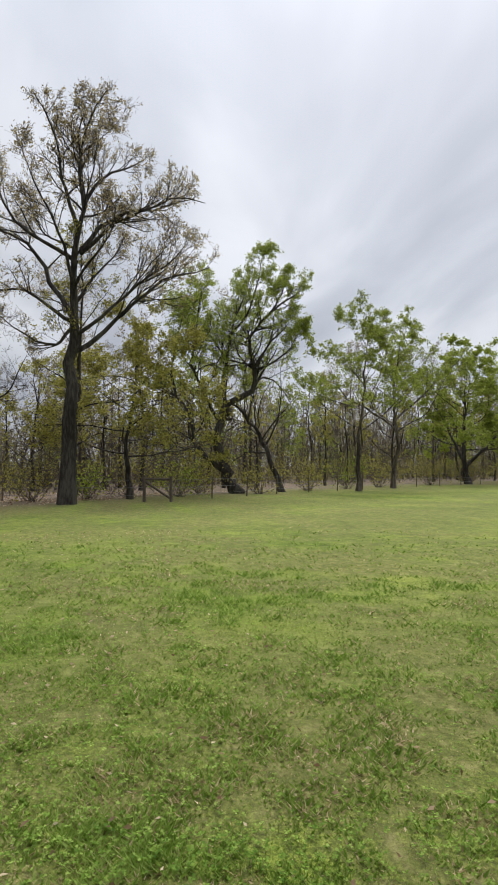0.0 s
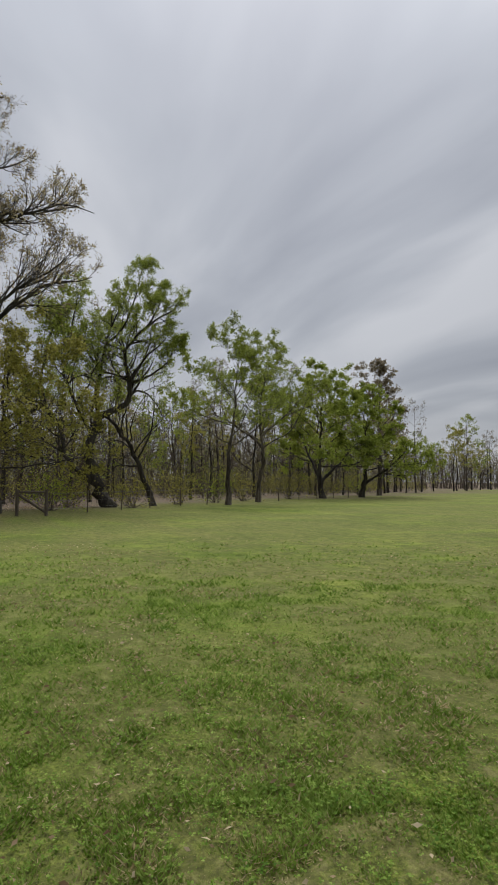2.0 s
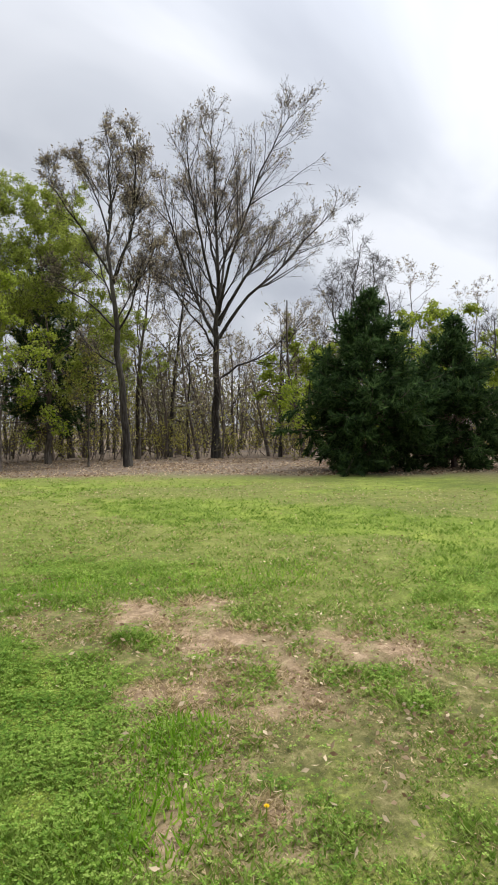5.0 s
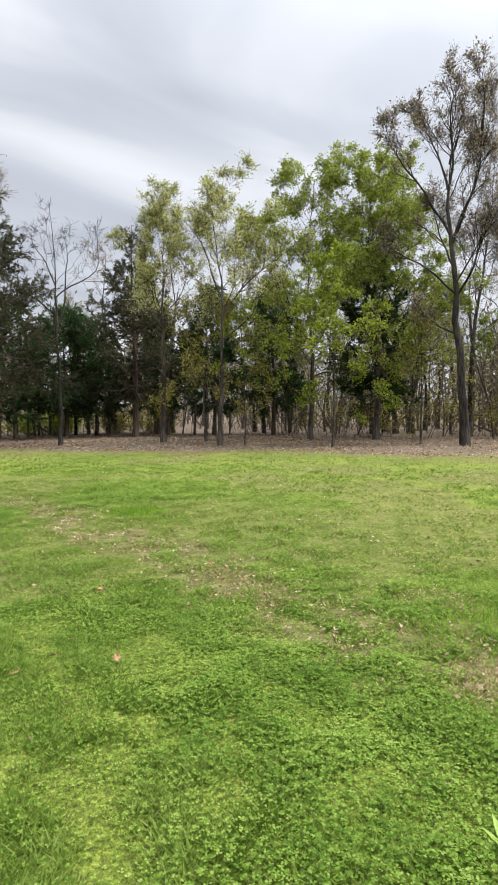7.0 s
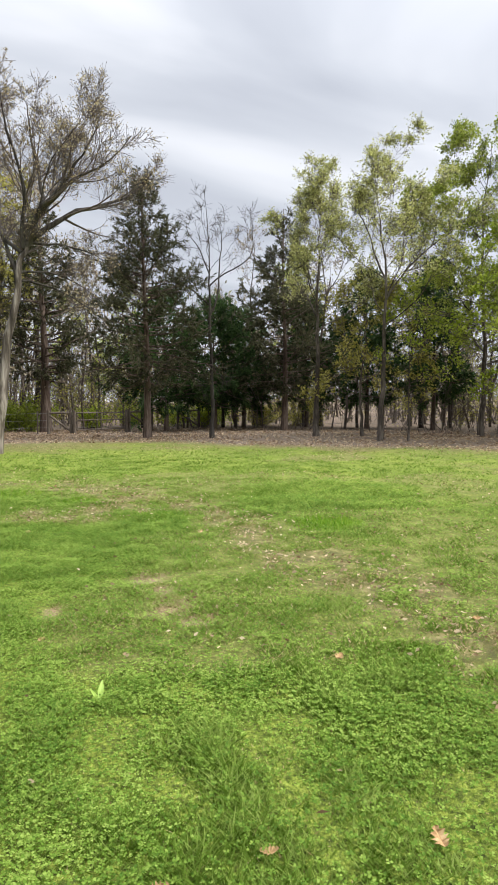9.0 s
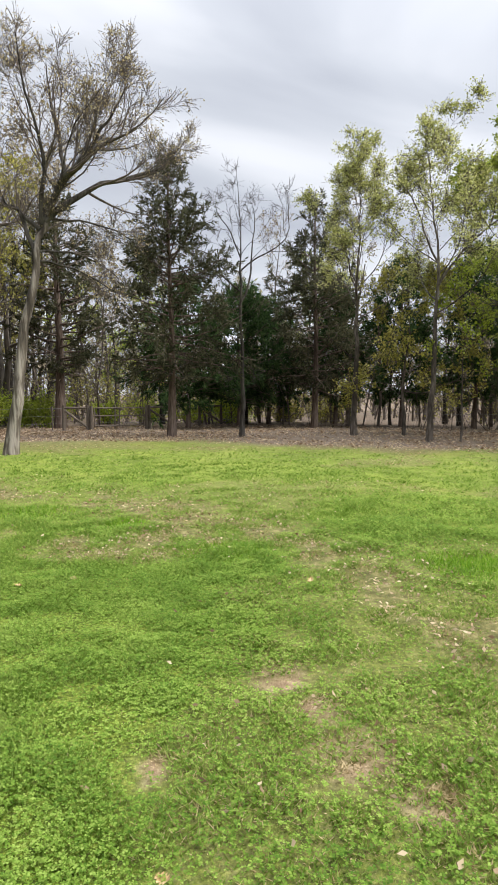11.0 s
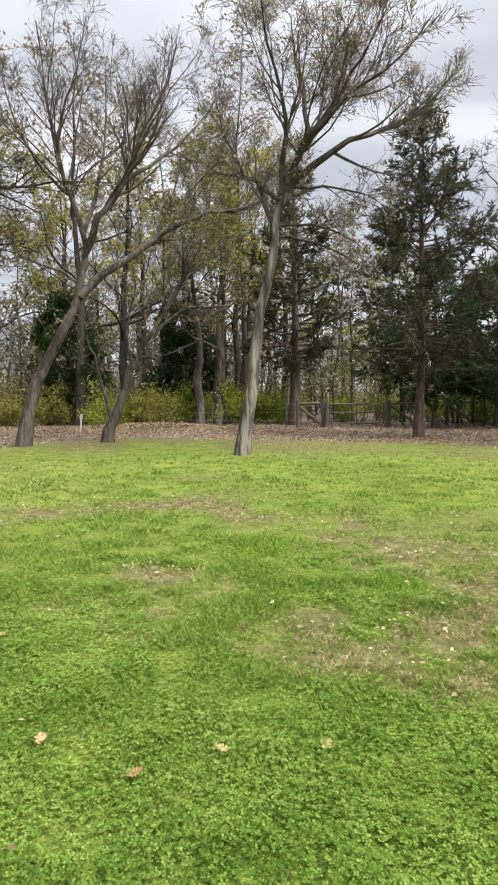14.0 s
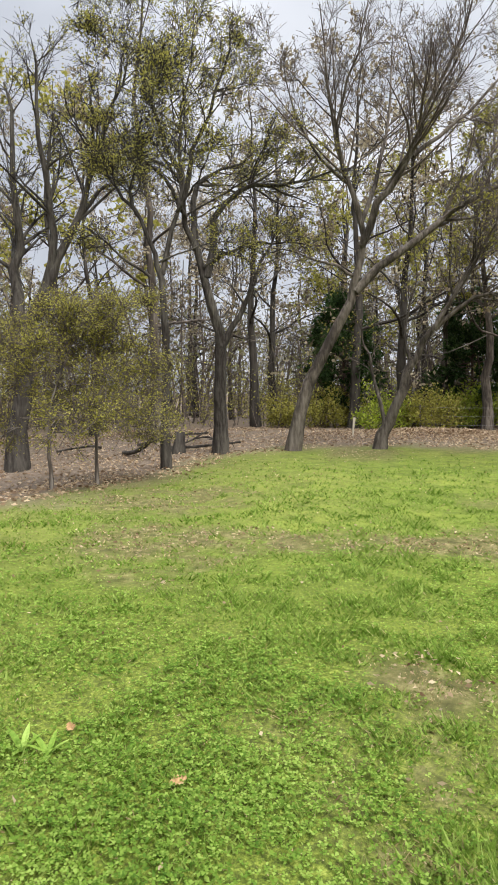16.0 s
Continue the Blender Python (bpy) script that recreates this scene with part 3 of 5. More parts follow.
# -- edge of the far field: the tall tree, the green oak and those beyond
tree("tall half-bare tree with pale buds at the lawn's edge", 27.8, -12.0, E1, 11, [(0.27, 0, 0), (0.39, 0, 3.86), (0.46, 0, 6.38), (0.49, 0, 8.17), (0.66, 0, 10.49), (0.88, 0, 12.84), (0.65, 0, 15.18), (0.79, 0, 17.0)], 0.46,
     drawn=[(0.15, [(0.46, 0, 6.51), (1.79, 0.34, 7.59), (3.06, 0.72, 8.96), (4.36, 1.08, 10.23), (5.96, 1.43, 10.88), (7.33, 1.76, 11.8)]),
            (0.12, [(0.75, 0, 10.88), (2.01, -0.65, 11.9), (3.3, -1.2, 12.4), (4.88, -1.86, 12.89), (6.64, -2.61, 12.29)]),
            (0.14, [(0.75, 0, 11.01), (1.75, 0.17, 12.4), (3.29, 0.34, 13.2), (4.88, 0.51, 13.62), (6.37, 0.67, 14.31)]),
            (0.11, [(0.9, 0, 13.11), (1.72, 0.74, 14.77), (3.01, 1.38, 15.71), (4.06, 2.02, 16.91)]),
            (0.12, [(0.46, 0, 7.91), (-0.45, -0.1, 8.37), (-1.43, -0.22, 9.07), (-2.62, -0.34, 9.0), (-3.67, -0.46, 8.56)]),
            (0.15, [(0.46, 0, 8.04), (-0.72, 0.72, 10.13), (-1.71, 1.25, 11.59), (-3.63, 1.91, 12.68), (-4.71, 2.5, 14.33)]),
            (0.1, [(0.44, 0, 7.65), (-0.31, -0.47, 6.73), (-1.64, -1.05, 7.25), (-2.73, -1.6, 8.12)]),
            (0.12, [(0.74, 0, 11.79), (0.1, -0.56, 13.55), (-0.3, -1.19, 15.6), (-1.32, -1.82, 17.43)]),
            (0.13, [(0.63, 0, 10.49), (-0.49, 0, 11.17), (-1.96, 0, 12.07), (-2.96, 0, 14.27), (-3.48, 0, 16.64)]),
            (0.1, [(0.88, 0, 12.84), (0.76, -0.42, 14.93), (1.32, -0.82, 16.84), (2.21, -1.14, 18.16)]),
            (0.1, [(0.53, 0, 8.68), (1.26, 1.05, 10.27), (2.26, 2.21, 11.92), (2.77, 3.23, 13.55)]),
            (0.1, [(0.57, 0, 9.2), (0.13, -1.09, 10.97), (-0.76, -2.26, 12.69), (-1.52, -3.39, 14.42)])],
     auto=(9, 7.0, 16.0, 30, 60, 6.0, 3.4), bark=BARK_DARK, leaf=LEAF_TAN, per_twig=1.6, leaf_size=0.1, density=(15, 7, 5), angle=(20, 52), rise=0.07, tufted=0.7)
tree("slender dark trunk beside the tall half-bare tree", 28.9, -12.3, E1, 12, [(0, 0, 0), (0.25, 0, 4), (0.5, 0, 9), (0.4, 0, 13)], 0.2, auto=(10, 4.0, 11.5, 20, 60, 3.5, 2.0), bark=BARK_DARK, leaf=LEAF_OLIVE, per_twig=3, density=(6, 5, 4))
tree("olive-leaved tree with drooping low boughs beside the tall tree", 31.5, -15.0, E1, 13, [(0, 0, 0), (-0.2, 0, 3), (0.2, 0, 6), (0.4, 0, 9.5)], 0.22, auto=(19, 2.2, 9.0, 0, 50, 6.2, 3.0), bark=BARK_DARK, leaf=LEAF_OLIVE, per_twig=6, leaf_size=0.12, density=(8, 6, 5), rise=-0.01, droop=0.3)
tree("crooked dark bare tree at the lawn's edge", 28.5, -8.6, E1, 14, [(0, 0, 0), (0.05, 0, 2.4), (-0.1, 0, 4.5), (0.3, 0, 8.5)], 0.22,
     [(2.6, 150, 45, 4.5, 0.12, 0.12), (2.9, 170, 20, 5.0, 0.1, 0.14), (4.0, 20, 50, 3.5, 0.09, 0.1)], auto=(7, 3.5, 7.5, 30, 60, 3.0, 2.0), bark=BARK_DARK, twig_bark=TWIG_DARK, wobble=0.26, density=(7, 6, 4))
tree("spreading oak in fresh green leaf with crooked limbs", 36.5, -21.4, E1, 15, [(0.22, 0, 0), (-0.63, 0, 1.15), (-1.07, 0, 2.85), (-1.1, 0, 4.04), (-0.62, 0, 5.3)], 0.5,
     drawn=[(0.26, [(-0.55, 0, 5.37), (0.4, 0, 5.91), (0.98, 0, 6.25), (1.09, 0, 7.44), (0.75, 0, 8.48), (1.06, 0, 9.68), (2.13, 0, 10.87), (3.49, 0, 12.05), (4.35, 0, 13.07)]),
            (0.17, [(-0.62, 0, 5.3), (-0.76, 0.25, 6.95), (-0.55, 0.51, 8.66), (-0.27, 0.77, 10.38), (0.25, 1.04, 12.11), (0.42, 1.3, 13.84)]),
            (0.15, [(-1.03, 0, 4.38), (-1.58, -0.19, 5.17), (-2.13, -0.44, 6.27), (-2.51, -0.72, 7.65), (-2.34, -1.07, 9.38), (-1.99, -1.49, 11.45), (-1.47, -1.85, 13.18)]),
            (0.2, [(-0.56, 0, 1.22), (-1.92, 0.17, 2.31), (-2.61, 0.29, 3.2), (-2.81, 0.44, 4.74), (-3.64, 0.58, 5.88), (-4.75, 0.7, 6.3), (-6.13, 0.85, 5.79)]),
            (0.09, [(-0.62, 0, 1.42), (-2.5, -0.44, 2.52), (-4.05, -0.75, 2.86), (-5.77, -1.1, 3.04), (-7.5, -1.45, 2.88)]),
            (0.12, [(-3.64, 0, 5.88), (-4.06, 0.55, 7.67), (-3.72, 1.18, 9.74), (-3.38, 1.81, 11.82), (-2.86, 2.26, 13.2)]),
            (0.1, [(1.09, 0, 7.44), (2.45, -0.43, 7.94), (3.48, -0.87, 8.96), (4.16, -1.33, 10.32)]),
            (0.1, [(-0.55, 0, 7.98), (-1.65, 1.03, 9.71), (-2.68, 1.76, 10.77), (-3.72, 2.5, 11.82)]),
            (0.1, [(-0.44, 0, 9.35), (0.76, -0.91, 10.71), (1.45, -1.83, 12.43), (1.8, -2.72, 14.16)]),
            (0.09, [(2.13, 0, 10.87), (2.82, 0.68, 12.41), (2.99, 1.37, 14.13)])],
     auto=None, bark=BARK_DARK, leaf=LEAF_GREEN, per_twig=8, leaf_size=0.1, density=(20, 8, 5), wobble=0.22, bare_low=6.5, tip=0.55, spread=0.55, tufted=1.0)
tree("leaning thin oak beside the green oak", 37.9, -24.4, E1, 16, [(0.24, 0, 0), (-0.39, 0, 1.66), (-1.1, 0, 3.45), (-2.19, 0, 4.91), (-3.17, 0, 5.76)], 0.27,
     drawn=[(0.09, [(-0.68, 0, 2.45), (-2.08, 0.14, 2.45), (-3.29, 0.29, 1.56)]),
            (0.08, [(-0.82, 0, 2.91), (-0.02, 0.39, 4.7), (0.17, 0.83, 6.86), (-0.07, 1.26, 9.04)]),
            (0.08, [(-1.9, 0, 4.55), (-1.53, -0.33, 6.17), (-0.8, -0.66, 7.61)])],
     auto=(7, 3, 5.4, 40, 70, 4.2, 3.0), bark=BARK_DARK, leaf=LEAF_GREEN, per_twig=1.6, leaf_size=0.13, density=(6, 5, 4), wobble=0.22, tip=0.3)
tree("pale-trunked tree with thin green top", 37.4, -29.6, E1, 17, [(0, 0, 0), (0.1, 0, 4), (0.4, 0, 8), (0.7, 0, 12.2)], 0.25, auto=(16, 4.2, 11.8, 20, 60, 5.8, 3.0), bark=BARK_GREY, leaf=LEAF_GREEN, per_twig=4, leaf_size=0.13, density=(8, 6, 5), bare_low=6)
tree("forked tree with thin green top", 41.5, -34.0, E1, 18, [(0, 0, 0), (0.3, 0, 4), (0.1, 0, 8), (0.9, 0, 13)], 0.26, [(4.5, 165, 50, 7, 0.14, 0.05), (5.5, 15, 52, 7, 0.14, 0.04)], auto=(14, 4.5, 12.2, 20, 60, 5.8, 3.0), bark=BARK_GREY, leaf=LEAF_GREEN, per_twig=4, leaf_size=0.13, density=(8, 6, 5), bare_low=7)
tree("broad tree in full lime-green leaf with dark trunks", 48.6, -44.6, E1, 19, [(0, 0, 0), (-0.4, 0, 3), (-0.2, 0, 7), (0, 0, 12.2)], 0.42, [(1.8, 20, 52, 7, 0.26, 0.05), (2.4, 165, 50, 6.5, 0.22, 0.04)], auto=(17, 3.5, 11.6, 5, 60, 7.2, 4.0), bark=BARK_DARK, leaf=LEAF_GREEN, per_twig=5, leaf_size=0.2, density=(9, 6, 5))
tree("green tree with two dark stems", 50.6, -50.6, E1, 20, [(0, 0, 0), (0.4, 0, 3), (0.5, 0, 7), (0.2, 0, 11.4)], 0.4, [(1.5, 5, 55, 6.5, 0.25, 0.03)], auto=(16, 3.0, 11, 5, 60, 6.6, 3.6), bark=BARK_DARK, leaf=LEAF_GREEN, per_twig=4.5, leaf_size=0.2, density=(9, 6, 5))
tree("tall grey tree still in bud beyond the green one", 57.0, -58.0, E1, 21, [(0, 0, 0), (0.2, 0, 5), (0, 0, 10), (0.3, 0, 15.5)], 0.36, auto=(16, 4.5, 14, 20, 64, 6.0, 3.0), bark=BARK_GREY, leaf=LEAF_BUD, per_twig=2.5, leaf_size=0.2, density=(9, 6, 5))

# -- behind the lawn: the pair of bare trees, the dark cedars
tree("tall vase-shaped tree with bare fine twigs and buds", 27.6, 7.3, E2, 31, [(-0.01, 0, 0), (0.02, 0, 3.15), (0.1, 0, 6.13), (0.19, 0, 9.09), (0.15, 0, 12.04), (0.03, 0, 15.26), (-0.03, 0, 18.52)], 0.32,
     drawn=[(0.09, [(0.09, 0, 4.35), (1.44, 0.16, 5.22), (2.62, 0.29, 5.74), (4.4, 0.52, 7.24), (5.58, 0.69, 8.39)]),
            (0.09, [(0.07, 0, 5.54), (-0.63, -0.49, 7.03), (-1.81, -1.07, 8.54), (-2.84, -1.65, 10.19)]),
            (0.13, [(0.14, 0, 6.43), (-0.63, 0.17, 7.92), (-1.79, 0.52, 11.2), (-2.65, 0.82, 14.17), (-3.21, 1.14, 17.26)]),
            (0.13, [(0.17, 0, 6.58), (1.46, -0.46, 8.48), (3.24, -0.92, 9.91), (5.01, -1.45, 11.92), (6.76, -1.96, 13.76)]),
            (0.13, [(0.17, 0, 7.32), (1.47, 0.88, 9.95), (2.95, 1.63, 11.5), (4.4, 2.4, 12.9), (5.4, 3.0, 13.8)]),
            (0.11, [(0.18, 0, 7.91), (0.88, -1.2, 10.84), (1.93, -2.33, 13.46), (2.98, -3.35, 15.76), (3.92, -4.03, 17.18)]),
            (0.1, [(0.18, 0, 8.5), (0.59, 1.48, 11.44), (1.2, 2.97, 14.35), (1.67, 4.51, 17.39)]),
            (0.11, [(0.18, 0, 8.2), (-0.6, -1.4, 10.88), (-1.17, -2.9, 13.83), (-1.14, -4.21, 16.46)]),
            (0.09, [(0.16, 0, 9.98), (-0.29, 0.81, 12.63), (-0.56, 1.52, 14.99), (-0.48, 2.26, 17.46)]),
            (0.09, [(0.18, 0, 7.61), (1.17, -1.06, 9.07), (2.36, -2.32, 10.81), (3.55, -3.73, 12.83)]),
            (0.09, [(0.17, 0, 7.46), (-0.76, 1.14, 9.11), (-1.8, 2.09, 10.31), (-2.53, 3.09, 11.81)])],
     auto=(8, 8.0, 13.5, 40, 66, 4.6, 2.4), bark=BARK_DARK, leaf=LEAF_BUD, per_twig=0.8, leaf_size=0.1, density=(16, 7, 5), angle=(16, 44), wobble=0.08, rise=0.06, spread=0.55, tufted=0.5)
tree("tall slim tree with bare twigs and pale buds", 20.3, 7.0, E2, 32, [(-0.04, 0, 0.03), (-0.29, 0, 3.14), (-0.47, 0, 6.02), (-0.61, 0, 8.17), (-0.8, 0, 10.07), (-0.6, 0, 12.44), (-0.81, 0, 14.44)], 0.24,
     drawn=[(0.06, [(-0.47, 0, 6.02), (-1.62, 0.33, 7.21), (-2.79, 0.62, 8.02), (-3.35, 0.86, 9.08)]),
            (0.07, [(-0.61, 0, 8.17), (-1.7, -0.43, 10.05), (-2.73, -0.8, 11.56), (-3.18, -1.05, 12.72)]),
            (0.06, [(-0.77, 0, 10.07), (-1.31, 0.88, 12.19), (-2.11, 1.56, 13.69)]),
            (0.07, [(-0.58, 0, 7.93), (0.21, -0.69, 10.09), (0.4, -1.41, 12.47), (0.25, -1.8, 13.77)]),
            (0.06, [(-0.71, 0, 11.02), (-0.31, 0.52, 12.69), (-0.2, 0.94, 14.11)]),
            (0.05, [(-0.34, 0, 4.34), (-1.41, 0.13, 5.06), (-2.34, 0.28, 6.25)]),
            (0.05, [(-0.49, 0, 6.26), (0.3, -0.66, 7.71), (0.92, -1.38, 9.39)])],
     auto=(6, 5.0, 13.0, 40, 66, 4.4, 2.2), bark=BARK_DARK, leaf=LEAF_BUD, per_twig=1.0, leaf_size=0.1, density=(15, 7, 5), angle=(15, 40), wobble=0.11, tufted=0.5)
tree("slim bare tree among other slim trees", 25.9, 11.3, E2, 33, [(0, 0, 0), (0.1, 0, 5), (0.6, 0, 9), (1.0, 0, 13.6)], 0.2, auto=(10, 5, 12.5, 40, 66, 4.6, 2.4), bark=BARK_GREY, leaf=LEAF_BUD, per_twig=1.0, density=(8, 6, 5), angle=(15, 45))
tree("slim leaning bare tree", 28.2, 10.9, E2, 34, [(0, 0, 0), (0.3, 0, 4.5), (0.8, 0, 9), (1.2, 0, 13.2)], 0.2, auto=(10, 4.5, 12, 40, 66, 4.6, 2.4), bark=BARK_DARK, leaf=LEAF_BUD, per_twig=1.0, density=(8, 6, 5), angle=(15, 45))
tree("dark crooked tree with bare limbs behind the cedar", 26.1, -0.7, E2, 35, [(0, 0, 0), (0.1, 0, 3.5), (0.0, 0, 6.0), (0.6, 0, 10.4)], 0.26, [(5.4, 15, 40, 4.6, 0.11, 0.12), (5.8, 160, 55, 3.6, 0.1, 0.1), (6.4, 5, 48, 4.0, 0.1, 0.1)], auto=(8, 5, 9.5, 25, 60, 3.2, 2.2), bark=BARK_DARK, twig_bark=TWIG_DARK, density=(9, 6, 5), wobble=0.26)
tree("low tree in lime-green leaf behind the lawn's edge", 31.0, 3.4, E2, 36, [(0, 0, 0), (0.1, 0, 2), (0, 0, 4), (0, 0, 6.6)], 0.2, auto=(14, 1.5, 6, 5, 55, 4.2, 2.0), bark=BARK_DARK, leaf=LEAF_LIME, per_twig=5, leaf_size=0.14, density=(8, 6, 5))
tree("low tree in lime-green leaf behind the dark cedars", 31.5, -3.6, E2, 37, [(0, 0, 0), (0.1, 0, 2), (0, 0, 4), (0, 0, 7.6)], 0.2, auto=(14, 1.8, 7, 5, 55, 4.4, 2.2), bark=BARK_DARK, leaf=LEAF_LIME, per_twig=5, leaf_size=0.14, density=(8, 6, 5))
conifer("dense dark green cedar branched to the ground", 21.8, -3.2, E2, 38, 6.6, 7.0, 0.15, 0.14, 210, size=0.24, dense=11, shoots_each=12, ragged=0.5, point=1.2)
conifer("dense dark green cedar beside another", 24.6, -5.6, E2, 39, 5.8, 6.2, 0.15, 0.13, 170, size=0.24, dense=10, shoots_each=11, ragged=0.5, point=1.2)

# -- behind the lawn: green trees, poplars, layered cedars
tree("tree in fresh green leaf among the cedars", 20.6, 12.3, E3, 41, [(0, 0, 0), (0.1, 0, 4), (0, 0, 8), (-0.3, 0, 13.2)], 0.2, auto=(23, 3.2, 12.6, 12, 62, 5.2, 2.8), bark=BARK_GREY, leaf=LEAF_GREEN, per_twig=8.25, leaf_size=0.1, density=(9, 6, 5))
tree("thin understorey tree in yellow-green leaf", 15.8, 9.6, E3, 42, [(0, 0, 0), (0.05, 0, 2.5), (0, 0, 4.5), (-0.1, 0, 7.4)], 0.09, auto=(15, 1.8, 6.8, 5, 50, 2.8, 1.4), bark=BARK_GREY, leaf=LEAF_LIME, per_twig=4, leaf_size=0.12, density=(6, 5, 4))
tree("green tree behind the understorey", 25.5, 15.9, E3, 43, [(0, 0, 0), (-0.2, 0, 4), (0.1, 0, 9), (0.2, 0, 14.6)], 0.22, auto=(19, 4, 13.6, 15, 62, 5.4, 2.8), bark=BARK_GREY, leaf=LEAF_GREEN, per_twig=7.5, leaf_size=0.1, density=(9, 6, 5))
tree("thin sapling with few leaves", 19.5, 8.6, E3, 44, [(0, 0, 0), (0.05, 0, 2), (0, 0, 5.4)], 0.06, auto=(9, 1.4, 5, 15, 55, 1.8, 1.0), bark=BARK_GREY, leaf=LEAF_OLIVE, per_twig=1.5, density=(5, 4, 4))
tree("slim tree in fresh green leaf beside the cedar", 18.0, 13.9, E3, 40, [(0, 0, 0), (0.1, 0, 4), (-0.1, 0, 8), (0.2, 0, 12.4)], 0.17, auto=(20, 3.0, 11.8, 12, 62, 4.8, 2.6), bark=BARK_GREY, leaf=LEAF_GREEN, per_twig=7.5, leaf_size=0.1, density=(9, 6, 5))
conifer("dark ragged cedar behind the green trees", 22.4, 14.2, E3, 45, 10.6, 5.4, 1.4, 0.18, 120, NEEDLE, 0.26, 9, 9)
conifer("dark layered cedar with bare lower trunk", 12.7, 22.4, E4, 46, 11.2, 6.2, 1.8, 0.19, 125, NEEDLE_DRY, 0.24, 7, 9, 0.5)
conifer("tall ragged cedar with a clear dark trunk", 5.0, 18.9, E4, 47, 10.9, 6.4, 2.2, 0.19, 150, NEEDLE_DRY, 0.2, 7, 10, 0.5)
conifer("tall sparse cedar with a thick dark trunk", 1.0, 26.6, E4, 48, 11.5, 6.6, 2.6, 0.32, 80, NEEDLE_DRY, 0.26, 8, 9, 0.5)
for i, (cx, cy, ch, cw) in enumerate([(7.0, 24.9, 6.8, 6.4), (9.8, 25.4, 6.6, 6.4), (15.2, 25.2, 7.4, 4.6), (17.4, 22.2, 8.2, 4.4), (-10.0, 27.5, 6.0, 4.2), (-4.6, 30.0, 6.0, 4.2), (19.6, 19.4, 8.4, 4.2), (12.0, 27.0, 6.6, 4.6)]):
    conifer("dark dense young cedar in the wood", cx, cy, E4, 60 + i, ch, cw * 1.1, 1.3, 0.14, 100, NEEDLE, 0.27, 8, 9, 0.35, point=0.55)
tree("bare slim tree with upswept crooked branches", 7.5, 17.7, E4, 51, [(0, 0, 0), (0.05, 0, 2.5), (-0.05, 0, 5.6), (0.0, 0, 7.6), (-0.2, 0, 10.2)], 0.13,
     [(5.6, 150, 50, 3.8, 0.075, 0.12), (5.2, 15, 45, 3.6, 0.08, 0.16), (6.4, 30, 60, 3.8, 0.07, 0.06), (6.9, 160, 58, 3.2, 0.06, 0.06), (2.8, 5, 0, 1.2, 0.025, -0.15), (2.6, 185, -5, 1.0, 0.02, -0.15)], auto=(4, 6.5, 9, 45, 65, 2.4, 1.6), bark=BARK_DARK, twig_bark=TWIG_DARK, density=(5, 4, 3), wobble=0.2, angle=(25, 55))
tree("slim poplar-like tree with pale yellow-green buds", 12.0, 17.1, E4, 52, [(0, 0, 0), (0.05, 0, 4), (0.1, 0, 8), (0.2, 0, 11.3)], 0.17, auto=(17, 5.0, 11.8, 38, 70, 3.6, 1.9), bark=BARK_GREY, leaf=LEAF_SPRING, per_twig=4.2, leaf_size=0.085, density=(8, 6, 5), angle=(15, 45))
tree("slim tree with pale yellow-green new leaves", 12.8, 13.2, E4, 53, [(0, 0, 0), (0.1, 0, 3.5), (0.15, 0, 7.5), (-0.3, 0, 11.0)], 0.15, [(5.8, 25, 55, 4.6, 0.07, 0.03), (6.6, 155, 55, 4.4, 0.07, 0.03)], auto=(14, 4.6, 11, 32, 66, 3.4, 1.8), bark=BARK_GREY, leaf=LEAF_SPRING, per_twig=4.2, leaf_size=0.08, density=(8, 6, 5), angle=(18, 50))
tree("low spreading tree with layered yellow-green leaves", 13.7, 16.1, E4, 54, [(0, 0, 0), (-0.1, 0, 2), (0.1, 0, 4), (0, 0, 6.6)], 0.1, auto=(15, 1.6, 6.0, -2, 40, 3.0, 1.6), bark=BARK_GREY, leaf=LEAF_OLIVE, per_twig=3.6, leaf_size=0.11, density=(6, 5, 4), rise=0.0)
tree("thin straight sapling with lime leaves", 13.7, 12.7, E4, 55, [(0, 0, 0), (0.02, 0, 2), (0, 0, 6)], 0.055, auto=(8, 2, 5.5, 15, 55, 1.6, 0.9), bark=BARK_GREY, leaf=LEAF_LIME, per_twig=2.5, density=(5, 4, 4))

